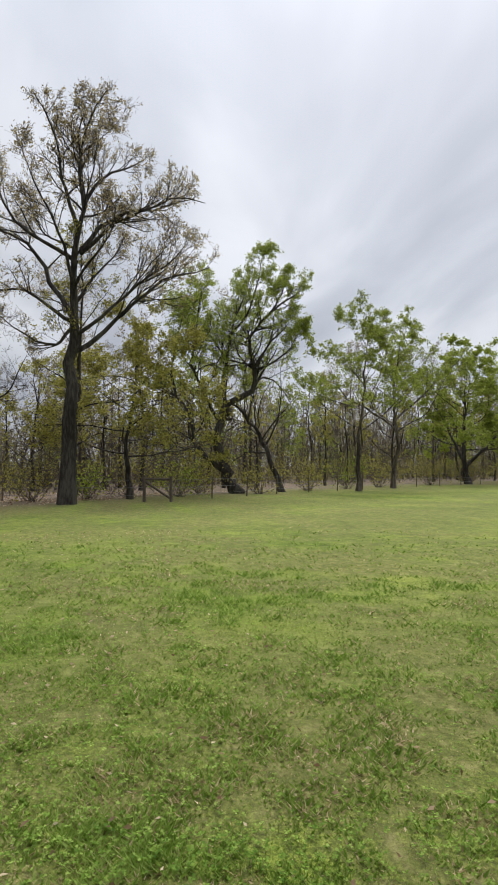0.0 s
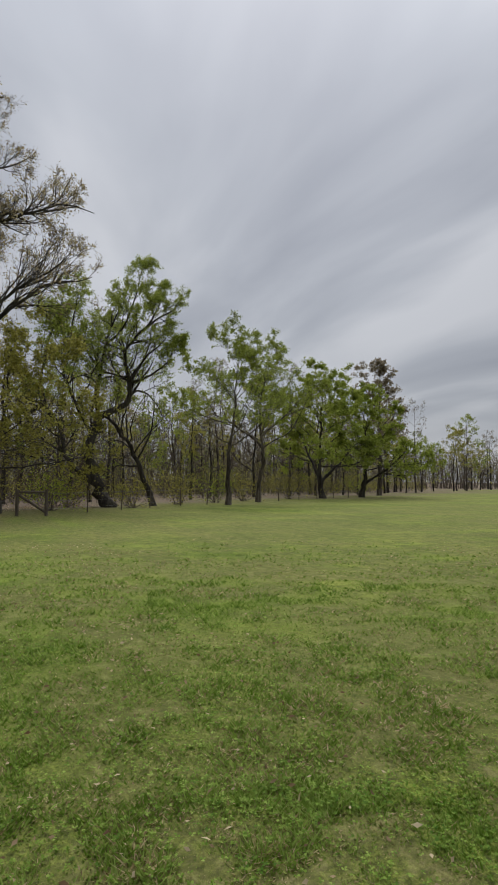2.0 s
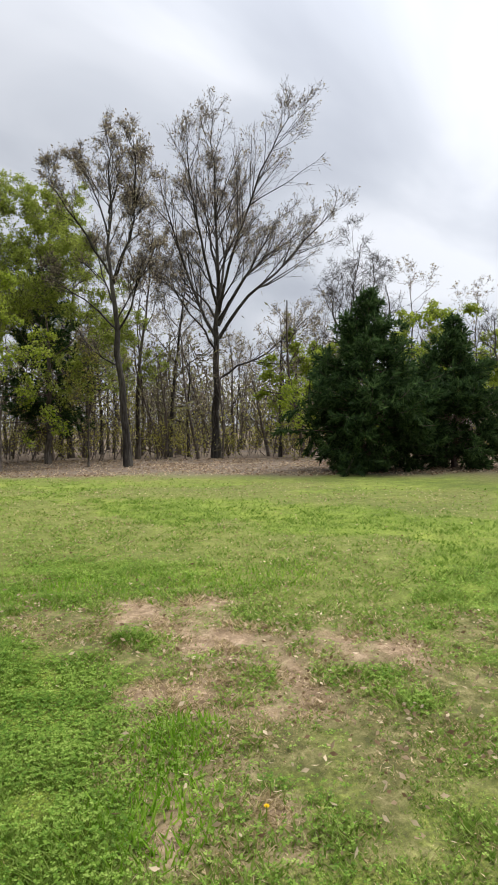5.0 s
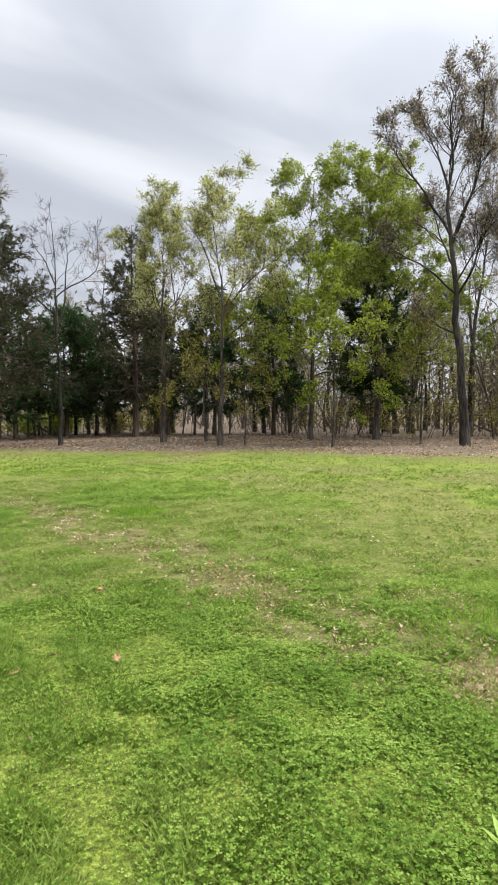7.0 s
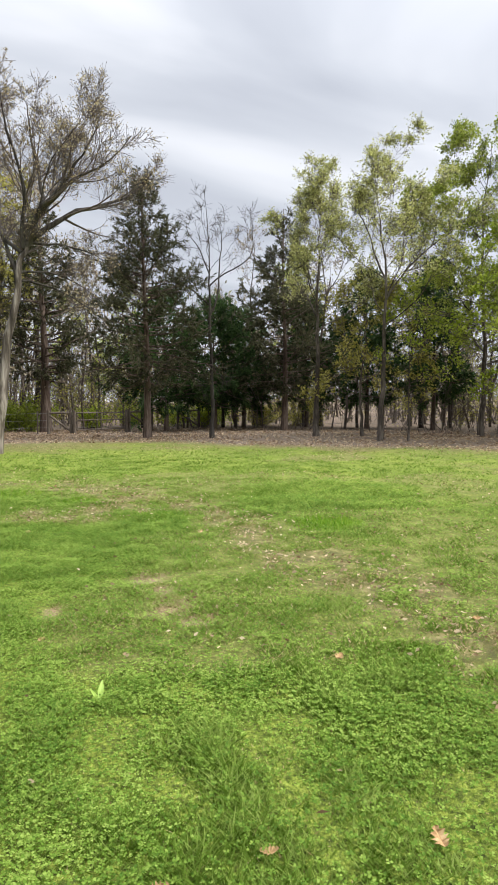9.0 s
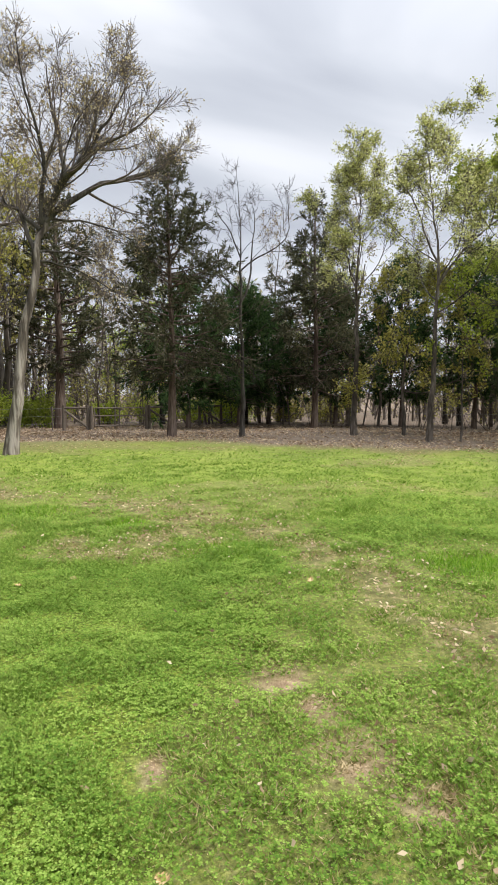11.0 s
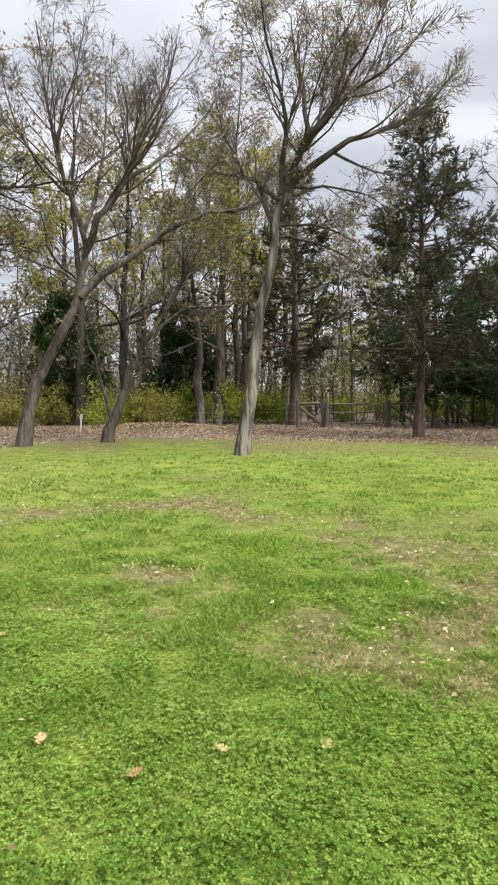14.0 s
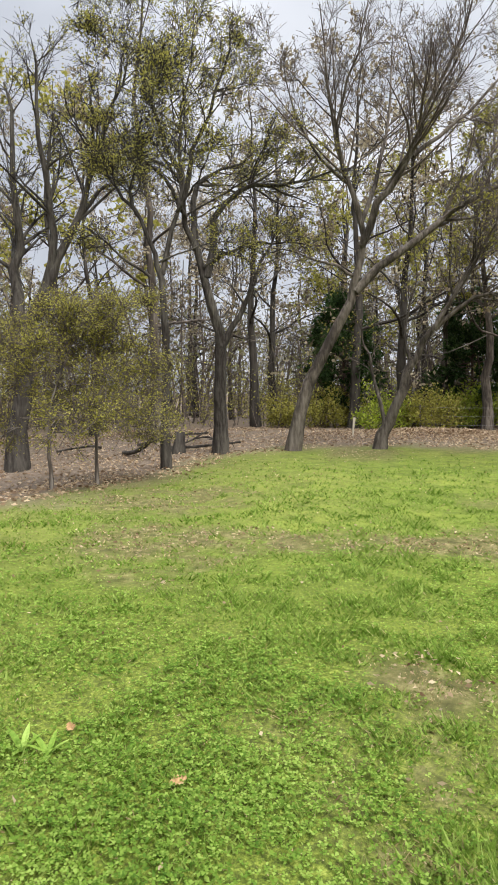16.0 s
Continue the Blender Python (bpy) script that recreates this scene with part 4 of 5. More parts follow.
# -- the near trees by the hollow
tree("leaning tree with pale split bark and a wide crown", -0.6, 13.2, E5, 71, [(0.01, 0, 0.05), (0.19, 0, 1.2), (0.42, 0, 2.84), (0.67, 0, 4.46), (0.88, 0, 5.52), (1.04, 0, 6.31), (1.41, 0, 7.15)], 0.25,
     drawn=[(0.09, [(0.79, 0, 5.13), (0.61, 0.11, 6.18), (0.27, 0.17, 6.68), (-0.27, 0.22, 6.78), (-0.74, 0.27, 6.98)]),
            (0.1, [(1.01, 0, 6.25), (1.05, -0.11, 7.35), (1.01, -0.21, 8.38), (0.61, -0.37, 9.9), (0.35, -0.52, 11.4)]),
            (0.13, [(1.04, 0, 6.31), (1.82, 0.1, 6.96), (2.61, 0.2, 7.6), (3.68, 0.32, 7.97), (4.72, 0.44, 8.6), (5.56, 0.56, 9.54)]),
            (0.11, [(1.21, 0, 6.77), (1.68, -0.29, 7.6), (2.34, -0.59, 8.37), (2.86, -0.86, 9.12), (3.51, -1.26, 10.25)]),
            (0.08, [(0.94, 0, 6.11), (0.47, 0.2, 6.58), (-0.06, 0.42, 7.1), (-0.46, 0.76, 8.14), (-0.71, 1.14, 9.41)]),
            (0.1, [(1.39, 0, 7.15), (1.61, 0.4, 8.12), (1.47, 0.91, 9.39), (1.34, 1.41, 10.64), (1.27, 1.86, 11.76)]),
            (0.08, [(1.41, 0, 7.15), (2.34, -0.53, 8.11), (3.4, -1.03, 8.74), (4.44, -1.6, 9.74)]),
            (0.05, [(0.9, 0, 5.52), (1.82, 0.18, 5.58), (2.77, 0.39, 5.25), (3.73, 0.62, 4.58)]),
            (0.05, [(0.88, 0, 5.26), (1.69, -0.16, 5.12), (2.51, -0.35, 4.72), (3.19, -0.52, 4.18)]),
            (0.07, [(1.55, 0, 7.32), (2.21, 0.68, 8.5), (2.59, 1.27, 9.63), (2.97, 1.98, 11.0)]),
            (0.05, [(1.08, 0, 6.44), (2.09, 0.1, 6.43), (3.03, 0.2, 6.3), (3.98, 0.31, 5.76)])],
     auto=(4, 7, 9.0, 45, 68, 4.0, 2.6), bark=BARK_PALE, limb_bark=BARK_DARK, twig_bark=TWIG, leaf=LEAF_TAN, per_twig=1.4, leaf_size=0.06, density=(11, 7, 5), wobble=0.12, angle=(20, 56), rise=0.06, spread=0.58, tip=0.3, tufted=0.5)
tree("leaning grey tree with a long low limb", -7.2, 15.5, E5, 72, [(0.06, 0, 0), (0.52, 0, 1.81), (1.06, 0, 3.46), (1.65, 0, 4.62), (1.96, 0, 5.54), (1.92, 0, 6.91), (1.48, 0, 8.3), (1.21, 0, 9.81), (0.96, 0, 11.6), (0.8, 0, 13.35)], 0.27,
     drawn=[(0.17, [(1.78, 0, 4.88), (3.13, 0.2, 6.34), (4.53, 0.37, 7.34), (5.99, 0.54, 8.23), (7.52, 0.7, 8.71), (8.72, 0.85, 9.57)]),
            (0.15, [(1.95, 0, 6.27), (2.33, -0.25, 7.44), (3.04, -0.47, 8.33), (3.54, -0.8, 9.86), (4.25, -1.17, 11.59), (4.8, -1.62, 13.79)]),
            (0.09, [(1.92, 0, 6.91), (2.45, 0.57, 8.74), (2.73, 1.12, 10.53), (2.94, 1.69, 12.45), (3.06, 2.21, 14.17)]),
            (0.07, [(1.44, 0, 8.45), (1.29, -0.42, 9.83), (1.81, -1.02, 11.76), (2.01, -1.54, 13.48)]),
            (0.09, [(3.27, 0, 8.85), (4.57, 0.35, 10.01), (5.84, 0.75, 11.54), (6.78, 1.13, 13.22)]),
            (0.07, [(1.92, 0, 5.29), (0.86, 0, 5.83), (-0.03, 0, 6.18), (-1.05, 0, 6.39)]),
            (0.08, [(4.53, 0, 7.34), (5.27, 0.64, 8.77), (6.38, 1.39, 10.28), (7.15, 2.13, 11.94)]),
            (0.07, [(1.55, 0, 8.15), (0.8, -0.3, 8.83), (0.1, -0.74, 10.09), (-0.14, -1.17, 11.53)]),
            (0.06, [(2.42, 0, 7.53), (3.36, -1.02, 9.35), (4.07, -1.81, 10.75), (5.13, -2.79, 12.4)])],
     auto=(4, 8, 13, 48, 68, 4.6, 2.8), bark=BARK_GREY, twig_bark=TWIG, leaf=LEAF_BUD, per_twig=0.5, leaf_size=0.07, density=(11, 7, 5), wobble=0.1, angle=(18, 50), rise=0.07, spread=0.58, tufted=0.5)
tree("leaning forked tree on the litter bank", -5.0, 17.0, E5, 73, [(-0.07, 0, 0), (0.24, 0, 1.11), (0.71, 0, 2.35), (1.31, 0, 3.49), (1.8, 0, 4.47), (2.77, 0, 6.24), (3.05, 0, 7.82)], 0.25,
     drawn=[(0.08, [(0.09, 0, 0.67), (-0.11, 0.2, 1.64), (-0.42, 0.45, 2.86), (-0.73, 0.68, 3.97), (-0.95, 0.94, 5.23)]),
            (0.09, [(1.4, 0, 3.58), (2.48, -0.14, 4.49), (3.75, -0.27, 4.57), (4.77, -0.38, 5.09)]),
            (0.07, [(0.71, 0, 2.35), (0.62, 0.42, 3.74), (0.91, 0.89, 5.3), (0.77, 1.3, 6.66)]),
            (0.06, [(1.8, 0, 4.47), (2.31, 0.12, 5.53), (3.58, 0.3, 6.81), (4.14, 0.43, 8.06)])],
     auto=(4, 4, 7.5, 35, 60, 3.2, 2.0), bark=BARK_GREY, leaf=LEAF_OLIVE, per_twig=1.0, leaf_size=0.08, density=(9, 6, 4), wobble=0.16)
tree("thick dark-trunked tree forking into many limbs", -8.7, 14.4, E5, 74, [(-0.12, 0, 0), (-0.1, 0, 1.57), (-0.11, 0, 3.42), (-0.4, 0, 4.94), (-0.64, 0, 5.84), (-1.01, 0, 7.32), (-1.15, 0, 9.07), (-1.05, 0, 10.51), (-0.72, 0, 12.49)], 0.28,
     drawn=[(0.13, [(-0.05, 0, 3.27), (0.31, 0.17, 4.03), (0.89, 0.46, 5.38), (1.4, 0.78, 6.87), (1.63, 1.1, 8.49)]),
            (0.14, [(-0.43, 0, 5.39), (-0.2, 0, 7.1), (0.42, 0, 7.88), (1.63, 0, 8.12), (3.0, 0, 8.49), (4.51, 0, 8.63)]),
            (0.09, [(-0.49, 0, 5.69), (0.4, -0.2, 6.18), (1.63, -0.45, 6.31), (2.78, -0.69, 6.05)]),
            (0.12, [(-0.74, 0, 6.21), (-0.79, 0.56, 8.06), (-0.33, 0.83, 8.86), (0.58, 1.13, 9.22), (1.34, 1.5, 10.22)]),
            (0.1, [(-1.07, 0, 7.62), (-0.62, -0.46, 9.07), (0, -0.96, 10.65), (0.46, -1.49, 12.35)]),
            (0.09, [(-1.11, 0, 8.49), (-1.66, 0.14, 9.8), (-2.08, 0.29, 11.22), (-2.19, 0.44, 12.76)]),
            (0.08, [(-0.95, 0, 7.18), (-1.54, -0.47, 8.2), (-2.28, -0.85, 8.79), (-3.01, -1.35, 9.8)])],
     auto=(5, 6.5, 12, 35, 66, 4.6, 2.8), bark=BARK_DARK, twig_bark=BARK_DARK, leaf=LEAF_OLIVE, per_twig=3.0, leaf_size=0.06, density=(12, 7, 5), wobble=0.17, tufted=0.5)
tree("dark crooked slender tree by the hollow", -8.3, 11.3, E5, 75, [(-0.08, 0, 0), (-0.06, 0, 2.22), (-0.07, 0, 4.12), (-0.15, 0, 5.23), (-0.31, 0, 5.84), (-0.64, 0, 6.69), (-0.8, 0, 7.34), (-0.55, 0, 8.01), (-0.59, 0, 9.07)], 0.15,
     drawn=[(0.08, [(-0.1, 0, 5.11), (0.2, 0.15, 6.59), (0.43, 0.26, 7.68), (0.29, 0.36, 8.63), (0.52, 0.46, 9.59)]),
            (0.05, [(-0.36, 0, 5.05), (-1.04, -0.17, 5.56), (-1.52, -0.3, 6.0), (-2.13, -0.43, 5.81)]),
            (0.06, [(-0.64, 0, 6.69), (-1.11, 0.25, 7.39), (-1.45, 0.55, 8.33), (-1.54, 0.87, 9.38)]),
            (0.05, [(0.23, 0, 6.71), (0.74, -0.27, 7.45), (1.13, -0.62, 8.55)])],
     auto=(5, 5, 10.4, 30, 62, 3.0, 1.8), bark=BARK_DARK, twig_bark=BARK_DARK, leaf=LEAF_OLIVE, per_twig=3.0, leaf_size=0.055, density=(13, 6, 5), wobble=0.2, tufted=0.5)
tree("thick twin-stemmed tree with dark bark by the hollow", -13.3, 11.2, E5, 76, [(0.01, 0, 0.0), (0.17, 0, 2.36), (0.38, 0, 4.15), (0.79, 0, 5.35), (1.38, 0, 6.86), (2.02, 0, 8.69), (2.66, 0, 10.82), (3.23, 0, 12.79)], 0.38,
     drawn=[(0.22, [(0.31, 0, 3.7), (0.14, 0.16, 5.31), (0.25, 0.31, 6.76), (0.19, 0.52, 8.88), (0.2, 0.73, 10.96), (0.06, 0.9, 12.7)]),
            (0.16, [(0.84, 0, 5.42), (1.1, -0.17, 7.13), (1.06, -0.29, 8.28), (0.85, -0.43, 9.67), (0.81, -0.64, 11.76), (0.74, -0.76, 12.97)]),
            (0.09, [(1.54, 0, 7.32), (2.46, 0.53, 8.82), (3.23, 0.82, 9.44), (4.03, 1.25, 10.6)]),
            (0.09, [(2.09, 0, 8.84), (2.21, -0.44, 10.31), (2.1, -0.82, 11.58)])],
     auto=(5, 7, 13.5, 35, 66, 4.4, 2.8), bark=BARK_DARK, twig_bark=BARK_DARK, leaf=LEAF_OLIVE, per_twig=1.3, leaf_size=0.06, density=(12, 6, 5), wobble=0.12, tufted=0.5)
tree("thin sapling with a wide olive-leaved crown", -8.8, 8.2, E5, 77, [(0, 0, 0), (0.0, 0, 1.6), (0.3, 0, 2.6), (0.6, 0, 3.8)], 0.05, auto=(15, 1.2, 3.5, 0, 40, 1.7, 1.0), bark=BARK_PALE, leaf=LEAF_OLIVE, per_twig=6, leaf_size=0.042, density=(8, 6, 4))
tree("thin sapling with olive leaves over the hollow", -8.3, 8.9, E5, 78, [(0, 0, 0), (0.03, 0, 1.6), (0.2, 0, 2.6), (0.4, 0, 3.8)], 0.05, auto=(15, 1.2, 3.6, 0, 40, 1.8, 1.0), bark=BARK_PALE, leaf=LEAF_OLIVE, per_twig=6, leaf_size=0.042, density=(8, 6, 4))
tree("twin-trunked tall tree behind the litter bank", -3.4, 26.3, E5, 79, [(0, 0, 0), (0.0, 0, 4), (-0.2, 0, 8), (0, 0, 13)], 0.3, [(4.8, 10, 40, 4.6, 0.12, 0.06), (5.2, 170, 50, 5, 0.12, 0.05)], auto=(11, 5, 12, 25, 62, 4.4, 2.4), bark=BARK_GREY, leaf=LEAF_OLIVE, per_twig=2.2, leaf_size=0.12, density=(8, 6, 5))
tree("tall straight trunk beside its twin", -2.6, 26.5, E5, 80, [(0, 0, 0), (0.1, 0, 4), (0.2, 0, 8), (0.4, 0, 13)], 0.26, auto=(11, 5, 12, 30, 62, 4.2, 2.2), bark=BARK_GREY, leaf=LEAF_OLIVE, per_twig=2.2, leaf_size=0.12, density=(8, 6, 5))


# -- the wood behind: a few kinds of tree, each repeated with its own turn and size
def woodland():
    kinds = []
    looks = [("slender woodland tree still bare", BARK_GREY, LEAF_BUD, 2.0, 8.6, 0.13), ("woodland tree with brownish buds", BARK_DARK, LEAF_BUD, 3.0, 7.6, 0.15), ("woodland tree with thin olive leaves", BARK_DARK, LEAF_OLIVE, 5.0, 7.2, 0.14),
             ("woodland tree in light green leaf", BARK_GREY, LEAF_GREEN, 5.5, 7.8, 0.13), ("low woodland tree with lime leaves", BARK_DARK, LEAF_LIME, 5.5, 4.8, 0.1)]
    for n, (label, bark, leaf, per, h, r) in enumerate(looks):
        t = tree(label, 0, 0, (0, -10), 90 + n, [(0, 0, 0), (0.1, 0, h * 0.3), (-0.1, 0.1, h * 0.65), (0.1, 0, h)], r, auto=(10, h * 0.2, h * 0.93, 20, 62, h * 0.36, h * 0.18), bark=bark, leaf=leaf, per_twig=per * 1.5, leaf_size=0.085 if leaf is LEAF_BUD else 0.11, density=(4, 3, 3), wobble=0.22, spread=0.55, fine=False)
        kinds.append(tagged(t, group="trees of the wood behind"))
    rng = np.random.default_rng(7)
    placed, first = [], [True] * len(kinds)
    tries = 0
    row = [(56 + 2.6 * i + rng.uniform(-1, 2), -50 - 4.4 * i + rng.uniform(-1, 1)) for i in range(18)]
    while len(placed) < 230 and tries < 20000:
        tries += 1
        given = bool(row)
        px, py = row.pop() if row else (rng.uniform(-38, 85), rng.uniform(-100, 58))
        depth = float(lawn_depth(np.array([px]), np.array([py]))[0])
        if not given and (not -30 < depth < (-2.5 if py < -8 else -12 if px > 0 else -8) or (px < -20 and py < -5)):
            continue
        near = math.hypot(px, py)
        if not given and (depth > -7 and rng.uniform() < 0.45 or near > 60 and rng.uniform() < 0.5):
            continue
        if any((px - qx) ** 2 + (py - qy) ** 2 < 3.6 for qx, qy in placed):
            continue
        placed.append((px, py))
        weights = [0.22, 0.22, 0.3, 0.14, 0.12] if py < -8 else [0.5, 0.36, 0.14, 0.0, 0.0] if px < 1 else [0.42, 0.28, 0.2, 0.04, 0.06]
        n = rng.choice(len(kinds), p=weights)
        m = pose(px, py, float(land(px, py)), 0, 0, rng.uniform(0, 360))
        if first[n]:
            kinds[n].matrix_basis, first[n], c = m, False, kinds[n]
        else:
            c = copy_thing(kinds[n], m)
        s = rng.uniform(0.75, 1.2) * (1.55 if py < -48 else 1.42 if py < -8 else 2.0 if px < 1 else 1.15)
        c.scale = (s * rng.uniform(0.9, 1.15),) * 2 + (s,)


woodland()


def shrub(x, y, h, seed, leaf, label, full=14):
    """A bush of many stems from one root."""
    rng = np.random.default_rng(seed)
    root = tagged(thing("shrub", x, y, rng.uniform(0, 6)), label, "shrub", group="shrubs along the fence")
    n = 26
    way = np.stack([rng.normal(size=n) * 0.6, rng.normal(size=n) * 0.6, np.ones(n)], -1)
    stems = Wood()
    L = h * rng.uniform(0.6, 1.15, n)
    P, R = shoots(rng, rng.normal(size=(n, 3)) * [0.15, 0.15, 0] - [0, 0, 0.05], way, L, np.full(n, 0.014), 5, 0.18, np.zeros(n))
    stems.add(P, R, 4)
    P2, R2, L2 = offspring(rng, P, R, L, 7, (0.15, 1), (25, 70), 0.45, 3, 0.25, 0.02)
    stems.add(P2, R2, 3)
    tagged(part("stem_mass", stems.mesh("stem_mass"), TWIG, root), kind="stuff")
    pick = rng.integers(0, len(P2), len(P2) * full)
    V, F = leaves(rng, P2[pick, rng.integers(0, 3, len(pick))] + rng.normal(size=(len(pick), 3)) * 0.12, 0.11, 0.6)
    tagged(part("leaf_mass", mesh_from("leaf_mass", V, F), leaf, root), kind="stuff")


for i, (sx, sy, sh) in enumerate([(-6.5, 26.8, 1.6), (-4.6, 28.0, 1.7), (-0.8, 28.6, 1.5), (-9.2, 27.2, 1.6), (8.8, 30.0, 1.6), (11.2, 30.4, 1.7), (13.8, 28.6, 1.5), (-1.8, 29.8, 1.8), (-7.6, 25.6, 1.9), (-5.4, 26.2, 1.8), (-2.2, 27.6, 2.1), (0.2, 27.4, 1.9), (-10.6, 26.4, 1.9), (-3.8, 29.0, 2.2), (9.9, 28.8, 1.7), (15.6, 27.4, 1.8), (3.6, 30.2, 1.5), (6.0, 31.0, 1.6), (-12.0, 25.6, 1.7)]):
    shrub(sx, sy, sh, 140 + i, LEAF_LIME if i % 3 else LEAF_OLIVE, "low yellow-green bush beyond the fence" if i % 3 else "low olive-green bush beyond the fence")
for i, (sx, sy, sh) in enumerate([(33.0, -17.6, 2.4), (36.8, -19.2, 2.0), (39.0, -26.8, 2.6), (30.2, -10.6, 2.6), (31.8, -13.0, 2.2), (44.0, -34.0, 3.0), (47.0, -40.0, 3.0), (53.0, -47.5, 3.2), (58.0, -56.0, 3.2), (33.0, 6.0, 2.4), (34.0, 0.5, 2.6), (30.5, 12.0, 2.0), (41.5, -30.5, 2.8), (34.5, -15.0, 3.0), (35.5, -22.6, 2.4)]):
    shrub(sx, sy, sh, 170 + i, LEAF_OLIVE if i % 4 else LEAF_LIME, "tangled olive-green thicket bush under the trees" if i % 4 else "tangled yellow-green thicket bush under the trees", 4)


# ---- undergrowth, litter and grass ----
def wood_points(rng, n, lo, hi, box):
    """Random places between lo and hi metres outside the lawn."""
    x, y = rng.uniform(box[0], box[1], n), rng.uniform(box[2], box[3], n)
    d = -lawn_depth(x, y)
    keep = (d > lo) & (d < hi) & ~((x < -20) & (y < -5))
    return x[keep], y[keep]


def undergrowth():
    rng = np.random.default_rng(5)
    x, y = wood_points(rng, 24000, 2.5, 30, (-40, 90, -105, 65))
    keep = (mottle(x, y, 5, 71) > 0.38) & ((y < -8) | (lawn_depth(x, y) < -9.5))
    x, y = x[keep], y[keep]
    n = len(x)
    wood = Wood()
    start = np.stack([x, y, land(x, y) - 0.05], -1)
    way = np.stack([rng.normal(size=n) * 0.35, rng.normal(size=n) * 0.35, np.ones(n)], -1)
    L = rng.uniform(0.8, 4.2, n)
    P, R = shoots(rng, start, way, L, rng.uniform(0.008, 0.025, n), 4, 0.22, np.full(n, 0.03))
    wood.add(P, R, 3)
    P2, R2, L2 = offspring(rng, P, R, L, 7, (0.1, 1), (25, 70), 0.45, 3, 0.25, 0.02)
    wood.add(P2, np.maximum(R2, 0.006), 3)
    tagged(part("undergrowth", wood.mesh("undergrowth"), TWIG), "thicket of thin bare brown stems under the trees", "undergrowth", kind="stuff")
    pick = rng.integers(0, len(P2), len(P2) * 7)
    spot = P2[pick, rng.integers(1, 3, len(pick))] + rng.normal(size=(len(pick), 3)) * 0.15
    green = mottle(spot[:, 0], spot[:, 1], 6, 75) > 0.44
    V, F = leaves(rng, spot[green], 0.105, 0.6)
    tagged(part("undergrowth_leaves", mesh_from("undergrowth_leaves", V, F), LEAF_OLIVE), "thin olive-green leaves of the thicket", "undergrowth", kind="stuff")


undergrowth()


def far_woods():
    """The depth of the wood beyond the trees that can be told apart."""
    rng = np.random.default_rng(15)
    x, y = wood_points(rng, 9500, 11, 48, (-60, 130, -160, 90))
    n = len(x)
    start = np.stack([x, y, land(x, y) - 0.1], -1)
    way = np.stack([rng.normal(size=n) * 0.07, rng.normal(size=n) * 0.07, np.ones(n)], -1)
    L = rng.uniform(4.5, 8.5, n) * np.where(y < -30, 1.35, 1.0)
    wood = Wood()
    P, R = shoots(rng, start, way, L, rng.uniform(0.03, 0.11, n), 5, 0.13, np.full(n, 0.08))
    wood.add(P, R, 5)
    P2, R2, L2 = offspring(rng, P, R, L, 9, (0.0, 0.95), (25, 75), 0.4, 3, 0.2, 0.02)
    wood.add(P2, R2, 3)
    tagged(part("far_woods", wood.mesh("far_woods"), TWIG), "grey-brown bare trunks and branches deep in the wood", "woods", kind="stuff")
    pick = rng.integers(0, len(P2), len(P2) * 9)
    spot = P2[pick, rng.integers(0, 3, len(pick))] + rng.normal(size=(len(pick), 3)) * 0.45
    V, F = leaves(rng, spot, 0.34, 0.3)
    tagged(part("far_woods_leaves", mesh_from("far_woods_leaves", V, F), FAR_LEAF), "olive-brown haze of buds and leaves deep in the wood", "woods", kind="stuff")


FAR_LEAF = leaf_mat("far_wood_leaf", (0.10, 0.085, 0.06), (0.18, 0.155, 0.09), (0.25, 0.25, 0.10))
far_woods()


def fallen_leaves():
    rng = np.random.default_rng(9)
    x, y = wood_points(rng, 240000, -0.3, 11, (-20, 40, -24, 34))
    thin = rng.uniform(size=len(x)) < np.clip(1.3 - np.hypot(x, y - 5) / 40, 0.12, 1) * (0.45 + 1.2 * (mottle(x, y, 2.2, 85) > 0.5))
    x, y = x[thin], y[thin]
    x, y = np.concatenate([x, rng.normal(-3.8, 2.6, 7000)]), np.concatenate([y, rng.normal(21.6, 0.9, 7000)])
    gx, gy = rng.uniform(-8, 16, 190000), rng.uniform(-16, 16, 190000)
    _, bare, dull = zones(gx, gy)
    strewn = belt(gx, gy)
    keep = (rng.uniform(size=len(gx)) < np.maximum(np.maximum(0.3 * dull**2, 0.25 * bare), 0.75 * strewn) + 0.005) & (lawn_depth(gx, gy) > 0)
    for name, (px, py), label, lift in (("leaf_litter", (x, y), "brown fallen leaves covering the ground under the trees", 0.0), ("fallen_leaves", (gx[keep], gy[keep]), "dry pale brown leaves scattered over the lawn", 0.025)):
        n = len(px)
        V, F = leaves(rng, np.stack([px, py, land(px, py) + 0.012 + lift + rng.uniform(0, 0.03, n)], -1), 0.09 if lift == 0 else 0.038, 0.5, 0, np.stack([rng.normal(size=n) * 2, rng.normal(size=n) * 2, rng.normal(size=n) * 0.25], -1))
        tagged(part(name, mesh_from(name, V, F), DEAD_LEAF), label, "leaves", kind="stuff")


fallen_leaves()


